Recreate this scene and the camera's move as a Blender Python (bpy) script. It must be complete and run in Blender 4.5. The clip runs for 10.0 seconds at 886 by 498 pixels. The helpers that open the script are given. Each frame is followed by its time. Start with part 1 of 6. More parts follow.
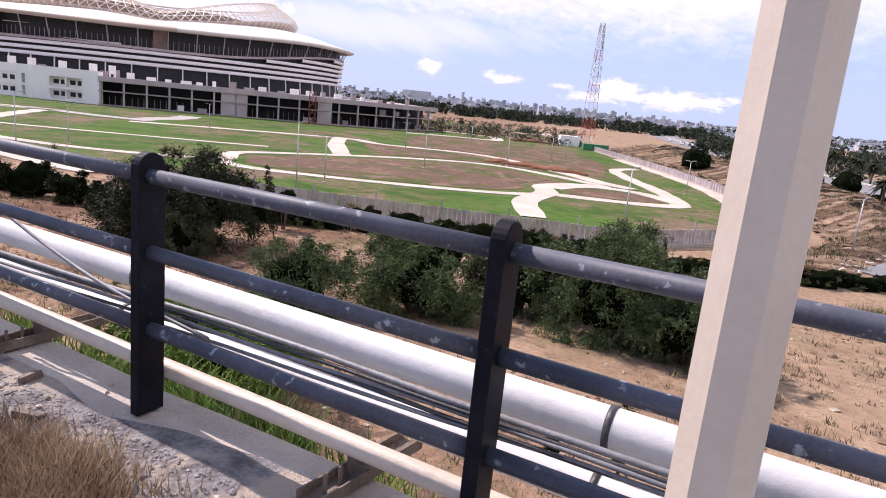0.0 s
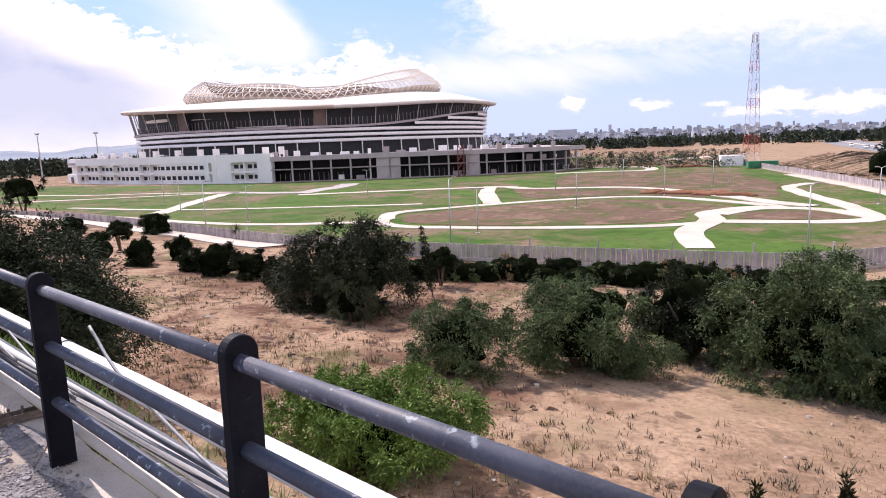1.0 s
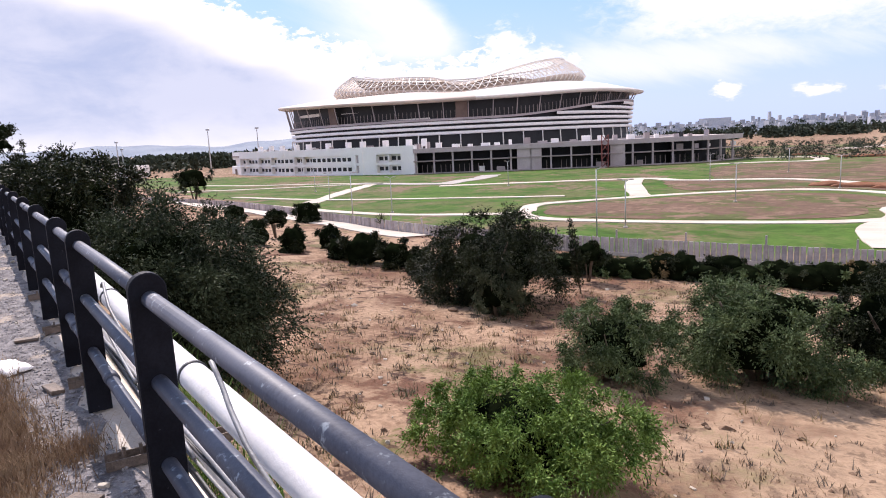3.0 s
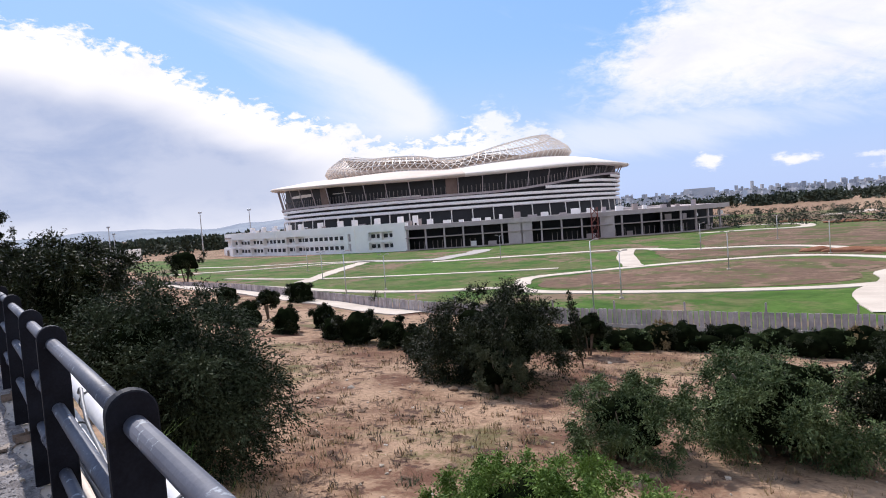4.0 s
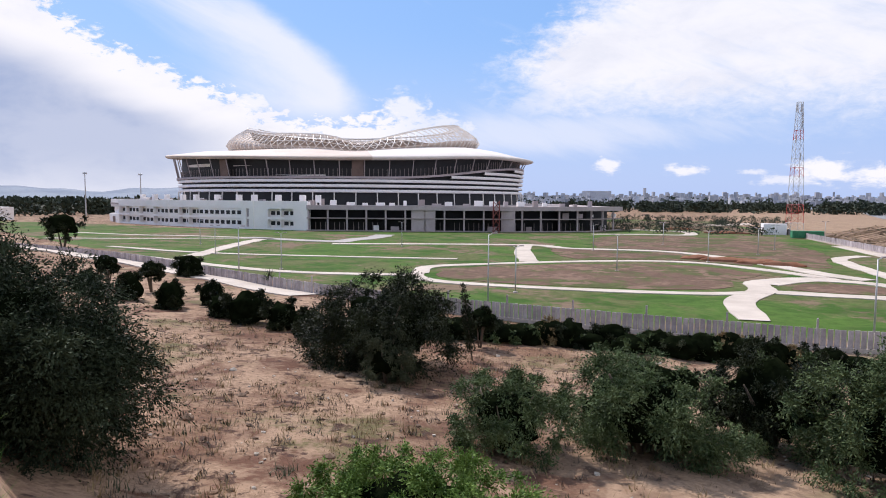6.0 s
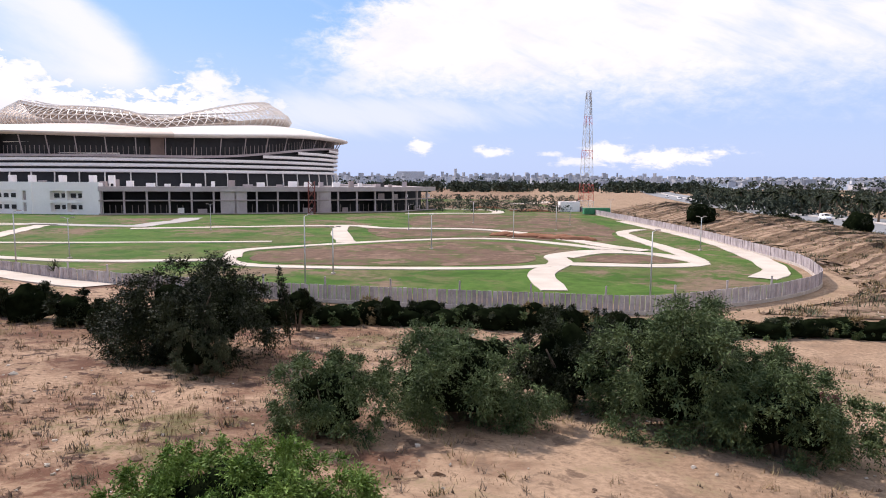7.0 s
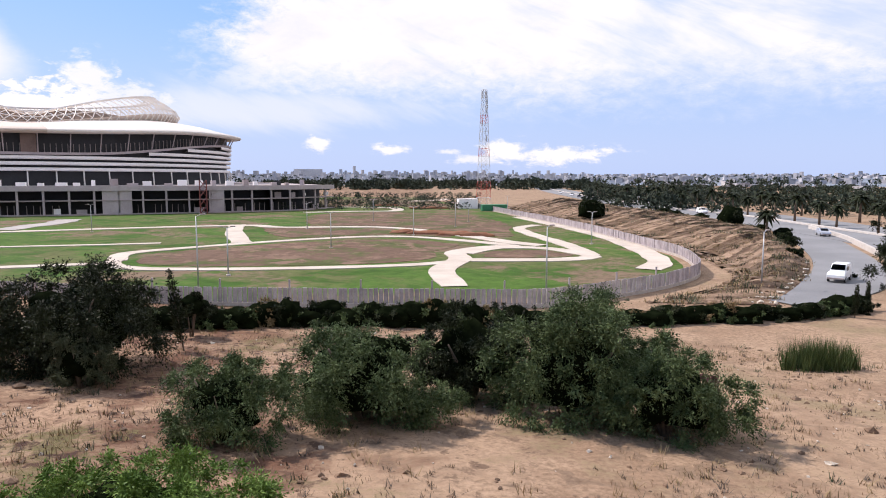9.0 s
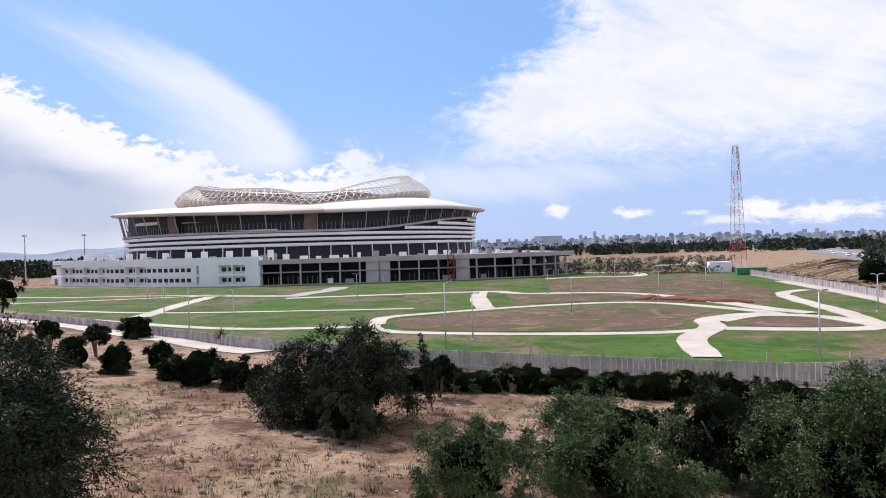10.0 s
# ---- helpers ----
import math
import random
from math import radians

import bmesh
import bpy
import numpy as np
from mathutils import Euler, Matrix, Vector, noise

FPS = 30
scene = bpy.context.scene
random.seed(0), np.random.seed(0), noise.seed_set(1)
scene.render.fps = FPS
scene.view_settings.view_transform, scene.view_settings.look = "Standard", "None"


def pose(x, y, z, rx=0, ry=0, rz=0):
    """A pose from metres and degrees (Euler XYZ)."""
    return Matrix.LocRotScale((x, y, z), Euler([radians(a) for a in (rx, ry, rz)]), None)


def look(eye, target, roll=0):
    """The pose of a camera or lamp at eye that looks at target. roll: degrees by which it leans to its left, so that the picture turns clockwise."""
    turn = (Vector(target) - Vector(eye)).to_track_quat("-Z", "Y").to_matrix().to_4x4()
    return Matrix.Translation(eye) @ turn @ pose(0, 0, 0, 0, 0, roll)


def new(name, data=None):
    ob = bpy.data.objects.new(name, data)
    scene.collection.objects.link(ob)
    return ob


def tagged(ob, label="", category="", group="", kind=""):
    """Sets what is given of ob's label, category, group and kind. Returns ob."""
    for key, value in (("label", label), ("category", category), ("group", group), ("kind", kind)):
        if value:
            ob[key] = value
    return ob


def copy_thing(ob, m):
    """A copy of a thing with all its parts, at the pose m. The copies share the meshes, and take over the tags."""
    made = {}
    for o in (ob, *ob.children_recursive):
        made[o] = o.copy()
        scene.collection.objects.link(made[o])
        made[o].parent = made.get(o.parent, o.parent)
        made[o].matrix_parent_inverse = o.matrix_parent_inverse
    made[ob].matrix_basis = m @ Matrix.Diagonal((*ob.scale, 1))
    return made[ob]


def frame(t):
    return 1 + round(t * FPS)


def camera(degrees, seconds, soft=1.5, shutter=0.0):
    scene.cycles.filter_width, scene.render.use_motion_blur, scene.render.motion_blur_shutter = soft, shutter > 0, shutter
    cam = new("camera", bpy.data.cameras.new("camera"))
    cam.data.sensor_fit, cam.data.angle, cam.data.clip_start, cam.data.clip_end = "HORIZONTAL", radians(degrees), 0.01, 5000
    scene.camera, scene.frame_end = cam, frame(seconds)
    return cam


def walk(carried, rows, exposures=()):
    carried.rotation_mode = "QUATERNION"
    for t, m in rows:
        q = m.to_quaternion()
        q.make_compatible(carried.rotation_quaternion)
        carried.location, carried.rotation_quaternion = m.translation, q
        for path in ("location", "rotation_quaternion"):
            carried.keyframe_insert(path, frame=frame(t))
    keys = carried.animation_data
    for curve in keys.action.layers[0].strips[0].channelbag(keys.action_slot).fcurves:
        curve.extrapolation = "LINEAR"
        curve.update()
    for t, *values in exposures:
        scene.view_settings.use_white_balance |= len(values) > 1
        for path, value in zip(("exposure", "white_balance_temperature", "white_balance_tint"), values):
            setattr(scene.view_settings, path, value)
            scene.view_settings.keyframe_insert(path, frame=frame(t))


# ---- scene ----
cam = camera(67.7, 10.0, soft=1.0)
PATH = [
    (0.0, (1.665, -2.278, 1.439), (0.449, 7.410, -0.721), 5.68),
    (0.5, (1.692, -1.862, 1.511), (-0.853, 7.612, -0.432), 1.26),
    (1.0, (1.587, -1.582, 1.752), (-1.967, 7.629, 0.166), -2.12),
    (1.5, (1.363, -1.359, 1.757), (-1.732, 7.987, 0.002), -4.76),
    (2.0, (1.106, -1.029, 1.649), (-2.769, 8.091, 0.303), -4.81),
    (2.5, (0.793, -0.792, 1.625), (-4.535, 7.525, 0.063), -2.96),
    (2.7, (0.640, -0.639, 1.575), (-4.724, 7.638, -0.076), -2.51),
    (3.8, (-0.045, -0.112, 1.533), (-5.415, 8.276, 0.635), -4.25),
    (4.0, (-0.117, -0.071, 1.529), (-5.417, 8.394, 1.036), -4.23),
    (4.5, (-0.133, -0.009, 1.571), (-5.957, 8.117, 1.781), -2.22),
    (5.0, (-0.047, -0.006, 1.600), (-6.343, 7.763, 1.586), -1.48),
    (5.5, (-0.037, 0.046, 1.564), (-5.621, 8.321, 0.972), -0.62),
    (6.0, (-0.050, 0.360, 1.620), (-4.046, 9.495, 0.859), 0.39),
    (7.3, (-0.050, 0.360, 1.620), (-0.609, 10.282, 0.506), 0.71),
    (7.5, (-0.050, 0.360, 1.620), (-0.047, 10.288, 0.422), 1.15),
    (8.0, (-0.050, 0.360, 1.620), (0.981, 10.226, 0.356), 0.88),
    (8.5, (-0.050, 0.360, 1.620), (1.317, 10.154, 0.135), 0.80),
    (9.0, (-0.050, 0.360, 1.620), (0.100, 10.302, 0.551), 0.08),
    (9.5, (-0.050, 0.360, 1.620), (-1.360, 10.260, 1.092), -0.34),
    (10.0, (-0.050, 0.360, 1.620), (-3.418, 9.776, 1.597), -1.65),
]
EXPOSURE = [(0.0, 0.24, 6750, 25), (0.8, 0.34, 6750, 24), (2.7, 0.36, 6700, 22), (3.8, 0.17, 6500, 16), (4.4, -0.04, 6200, 14), (5.6, -0.04, 6250, 15), (7.5, 0.18, 6750, 18), (9.0, 0.13, 6650, 17), (10.0, 0.0, 6300, 14)]
walk(cam, [(t, look(eye, target, roll)) for t, eye, target, roll in PATH], EXPOSURE)

# ---- light: high sun from ahead and left, along the rail, blue sky with broken cloud ----
SUN_TO = Vector((-0.86, 0.46, 1.06)).normalized()
sun = new("sun", bpy.data.lights.new("sun", "SUN"))
sun.data.energy, sun.data.angle, sun.data.color = 5.0, radians(0.55), (1.0, 0.95, 0.88)
sun.matrix_world = look((0, 0, 60), Vector((0, 0, 60)) - SUN_TO)


class Nodes:
    """Short hand for building node trees."""

    def __init__(self, tree):
        self.tree = tree
        tree.nodes.clear()

    def add(self, kind, **values):
        node = self.tree.nodes.new(kind)
        for key, value in values.items():
            if key.startswith("i_"):
                slot = key[2:].replace("_", " ")
                self.put(node.inputs[slot], value)
            elif key.startswith("n_"):
                self.put(node.inputs[int(key[2:])], value)
            else:
                setattr(node, key, value)
        return node

    def put(self, socket, value):
        if isinstance(value, bpy.types.NodeSocket):
            self.tree.links.new(value, socket)
        else:
            socket.default_value = value

    def math(self, op, a, b=0.0, c=0.0, clamp=False):
        node = self.add("ShaderNodeMath", operation=op, n_0=a, n_1=b, n_2=c, use_clamp=clamp)
        return node.outputs[0]

    def mix(self, factor, a, b):
        node = self.add("ShaderNodeMix", data_type="RGBA")
        self.put(node.inputs[0], factor)
        self.put(node.inputs[6], a)
        self.put(node.inputs[7], b)
        return node.outputs[2]

    def ramp(self, value, low, high, a=0.0, b=1.0):
        node = self.add("ShaderNodeMapRange", interpolation_type="SMOOTHSTEP", n_0=value, n_1=low, n_2=high, n_3=a, n_4=b)
        return node.outputs[0]

    def noise(self, vector, scale, detail=4.0, rough=0.55, warp=0.0):
        node = self.add("ShaderNodeTexNoise", i_Scale=scale, i_Detail=detail, i_Roughness=rough, i_Distortion=warp)
        if vector is not None:
            self.put(node.inputs["Vector"], vector)
        return node.outputs[0]


def build_sky():
    world = bpy.data.worlds.new("sky")
    scene.world = world
    world.use_nodes = True
    n = Nodes(world.node_tree)
    sky = n.add("ShaderNodeTexSky", sky_type="NISHITA", sun_disc=False, sun_elevation=math.asin(SUN_TO.z),
                sun_rotation=math.atan2(SUN_TO.x, SUN_TO.y), air_density=1.2, dust_density=0.8, ozone_density=1.6)
    way = n.add("ShaderNodeTexCoord").outputs["Generated"]
    xyz = n.add("ShaderNodeSeparateXYZ", n_0=way)
    x, y, z = xyz.outputs
    az = n.math("MULTIPLY", n.math("ARCTAN2", n.math("MULTIPLY", x, -1.0), y), 57.2958)
    el = n.math("MULTIPLY", n.math("ARCSINE", z), 57.2958)
    flat = n.add("ShaderNodeCombineXYZ", n_0=n.math("MULTIPLY", az, 0.05), n_1=n.math("MULTIPLY", el, 0.10), n_2=0.7).outputs[0]
    fine = n.math("SUBTRACT", n.noise(flat, 2.6, 9.0, 0.62, 0.25), 0.5)
    broad = n.math("SUBTRACT", n.noise(flat, 0.9, 4.0, 0.5, 0.6), 0.5)
    streak = n.add("ShaderNodeCombineXYZ", n_0=n.math("MULTIPLY", n.math("ADD", az, el), 0.03), n_1=n.math("MULTIPLY", n.math("SUBTRACT", el, n.math("MULTIPLY", az, 0.45)), 0.16), n_2=3.1).outputs[0]
    wisps = n.math("SUBTRACT", n.noise(streak, 2.0, 7.0, 0.6, 0.3), 0.5)
    curl = n.math("SUBTRACT", n.noise(flat, 14.0, 6.0, 0.65, 0.3), 0.5)
    puffy = n.math("ADD", n.math("MULTIPLY", fine, 1.4), n.math("MULTIPLY", curl, 2.0))
    # heavy bank: white billowing crest, grey underside
    crest = n.ramp(az, 36.0, 66.0, 7.2, 16.3)
    under = n.math("SUBTRACT", crest, el)
    bank = n.math("MULTIPLY", n.ramp(n.math("MULTIPLY_ADD", puffy, 3.6, under), -0.5, 0.7), n.ramp(az, 18.0, 30.0))
    grey = n.math("MULTIPLY", n.math("MULTIPLY", n.ramp(n.math("MULTIPLY_ADD", broad, 9.0, under), 1.8, 6.0), n.ramp(az, 36.0, 48.0)), n.ramp(el, -3.0, 4.0))
    # broad sheet of cloud with a torn leading edge
    edge = n.ramp(el, 10.5, 18.5, 18.0, 8.4)
    right = n.math("MULTIPLY", n.ramp(n.math("MULTIPLY_ADD", puffy, 5.0, n.math("SUBTRACT", az, edge)), 2.6, -3.4), n.ramp(n.math("MULTIPLY_ADD", puffy, 2.6, el), 4.0, 10.5))
    right = n.math("MULTIPLY", right, n.ramp(n.math("ADD", wisps, n.math("MULTIPLY", broad, 0.9)), -0.26, 0.16, 0.40, 0.95))
    # fan of thin cloud: sharp curved edge on one side, streaks fading on the other
    lift = n.math("POWER", n.math("MAXIMUM", n.math("DIVIDE", n.math("SUBTRACT", el, 7.0), 9.7), 0.0), 1.8)
    past = n.math("SUBTRACT", az, n.math("MULTIPLY_ADD", lift, 11.4, 30.0))
    fan = n.math("MULTIPLY", n.ramp(n.math("MULTIPLY_ADD", fine, 4.0, past), -0.6, 2.2), n.ramp(n.math("MULTIPLY_ADD", wisps, 10.0, past), 14.0, 3.0))
    fan = n.math("MULTIPLY", n.math("MULTIPLY", fan, n.ramp(n.math("MULTIPLY_ADD", wisps, 6.0, el), 19.0, 13.0)), n.math("MULTIPLY", n.ramp(el, 5.5, 8.0), 0.76))
    # single forms: azimuth, elevation, half width, half height, lean, weight, softness
    forms = [(12.0, 5.6, 17.0, 2.0, 0.0, 0.5, 1), (27.0, 7.4, 1.9, 1.7, 0.0, 0.8, 0), (39.5, 7.6, 1.6, 1.1, 0.0, 0.9, 0), (24.0, 6.0, 4.5, 1.5, 0.0, 0.7, 0), (-6.2, 2.35, 2.0, 0.95, 0.0, 1.0, 0), (-10.5, 1.9, 4.6, 0.8, -0.03, 1.0, 0), (9.9, 2.9, 1.2, 0.75, 0, 0.9, 0),
             (3.8, 2.45, 1.8, 0.42, 0, 0.9, 0), (-1.0, 2.2, 1.2, 0.3, 0, 0.7, 0), (-3.5, 1.6, 2.4, 0.5, 0, 0.7, 0)]
    cover = n.math("MAXIMUM", n.math("MAXIMUM", bank, fan), right)
    for a0, e0, wa, we, lean, weight, soft in forms:
        da = n.math("SUBTRACT", az, a0)
        de = n.math("SUBTRACT", n.math("SUBTRACT", el, e0), n.math("MULTIPLY", da, lean))
        r2 = n.math("ADD", n.math("POWER", n.math("ABSOLUTE", n.math("DIVIDE", da, wa)), 2.0), n.math("POWER", n.math("ABSOLUTE", n.math("DIVIDE", de, we)), 2.0))
        body = n.math("MULTIPLY_ADD", wisps if soft else puffy, 1.6 if soft else 1.0, n.math("EXPONENT", n.math("MULTIPLY", r2, -1.0)))
        core = n.ramp(r2, 2.8, 1.2)
        cover = n.math("MAXIMUM", cover, n.math("MULTIPLY", n.math("MULTIPLY", core, n.ramp(body, 0.24, 0.9)) if not soft else n.ramp(body, 0.2, 1.0), weight))
    # scattered cloud elsewhere round the sky
    rest = n.math("MULTIPLY", n.ramp(n.math("ADD", broad, n.math("MULTIPLY", fine, 0.7)), 0.08, 0.24), n.math("MAXIMUM", n.ramp(n.math("ABSOLUTE", n.math("SUBTRACT", az, 20.0)), 62.0, 80.0), n.ramp(el, 26.0, 40.0)))
    cover = n.math("MAXIMUM", cover, rest, clamp=True)
    tone = n.math("MAXIMUM", n.math("MULTIPLY", grey, n.ramp(n.math("ADD", broad, n.math("MULTIPLY", fine, 1.2)), -0.25, 0.25, 1.0, 0.72)), n.ramp(n.math("ADD", broad, fine), 0.05, 0.4, 0.0, 0.25), clamp=True)
    cloud = n.mix(tone, (10.0, 10.0, 10.1, 1), (4.0, 4.9, 6.9, 1))
    haze = n.math("MULTIPLY", n.ramp(el, 15.0, 0.0), 0.7)
    clear = n.mix(haze, n.mix(0.62, sky.outputs[0], (2.8, 5.8, 11.2, 1)), (5.6, 6.8, 9.6, 1))
    colour = n.mix(cover, clear, cloud)
    back = n.add("ShaderNodeBackground", i_Color=colour, i_Strength=0.098)
    n.add("ShaderNodeOutputWorld", i_Surface=back.outputs[0])


build_sky()

# ---- materials ----


def material(name, one, two, scale=3.0, rough=0.8, fine=40.0, bump=0.3, metal=0.0, spots=None, islands=False, pieces=False, low=0.35, high=0.65, shine=0.5):
    """Two colours mixed by coarse and fine noise in metres, with relief; spots: (colour, scale, low, high); islands and pieces vary the tone."""
    m = bpy.data.materials.new(name)
    m.use_nodes = True
    n = Nodes(m.node_tree)
    place = n.add("ShaderNodeNewGeometry")
    where = place.outputs["Position"]
    big, small = n.noise(where, scale, 5.0, 0.6), n.noise(where, fine, 3.0, 0.6)
    mixed = n.math("ADD", n.math("MULTIPLY", big, 0.7), n.math("MULTIPLY", small, 0.3))
    colour = n.mix(n.ramp(mixed, low, high), (*one, 1), (*two, 1))
    if spots:
        colour = n.mix(n.ramp(n.noise(where, spots[1], 5.0, 0.6), spots[2], spots[3]), colour, (*spots[0], 1))
    if islands or pieces:
        chance = place.outputs["Random Per Island"] if islands else n.add("ShaderNodeObjectInfo").outputs["Random"]
        tone = n.add("ShaderNodeHueSaturation", i_Value=n.math("MULTIPLY_ADD", chance, 0.5 if islands else 0.25, 0.75 if islands else 0.88), i_Color=colour)
        colour = tone.outputs[0]
    relief = n.add("ShaderNodeBump", i_Strength=bump, i_Distance=0.02, i_Height=small)
    shader = n.add("ShaderNodeBsdfPrincipled", i_Base_Color=colour, i_Roughness=n.math("MULTIPLY_ADD", big, 0.16, rough - 0.08), i_Metallic=metal, i_Specular_IOR_Level=shine, i_Normal=relief.outputs[0])
    n.add("ShaderNodeOutputMaterial", i_Surface=shader.outputs[0])
    return m


def patchwork(name, colours, scales, cuts, rough=0.95, bump=0.8, grain=6.0, sweep=None):
    """Ground of several colours laid over one another in ragged patches: each colour past the first has a scale and a cut; sweep: a cover that takes over along x."""
    m = bpy.data.materials.new(name)
    m.use_nodes = True
    n = Nodes(m.node_tree)
    where = n.add("ShaderNodeNewGeometry").outputs["Position"]
    colour = (*colours[0], 1)
    fine = n.math("SUBTRACT", n.noise(where, grain, 4.0, 0.65), 0.5)
    for k, (tone, scale, (low, high)) in enumerate(zip(colours[1:], scales, cuts)):
        moved = n.add("ShaderNodeVectorMath", operation="ADD", n_0=where, n_1=(17.0 * k, 5.0 * k, 3.0 * k)).outputs[0]
        mask = n.math("MULTIPLY_ADD", fine, 0.30, n.noise(moved, scale, 6.0, 0.62, 0.4))
        colour = n.mix(n.ramp(mask, low, high), colour, (*tone, 1))
    if sweep:
        tone, low, high, weight = sweep
        across = n.math("MULTIPLY_ADD", n.math("SUBTRACT", n.noise(where, 0.12, 5.0, 0.6), 0.5), 26.0, n.add("ShaderNodeSeparateXYZ", n_0=where).outputs[0])
        colour = n.mix(n.math("MULTIPLY", n.ramp(across, low, high), weight), colour, (*tone, 1))
    tone = n.add("ShaderNodeHueSaturation", i_Value=n.math("MULTIPLY_ADD", fine, 1.3, 1.0), i_Color=colour)
    relief = n.add("ShaderNodeBump", i_Strength=bump, i_Distance=0.05, i_Height=fine)
    shader = n.add("ShaderNodeBsdfPrincipled", i_Base_Color=tone.outputs[0], i_Roughness=rough, i_Specular_IOR_Level=0.1, i_Normal=relief.outputs[0])
    n.add("ShaderNodeOutputMaterial", i_Surface=shader.outputs[0])
    return m


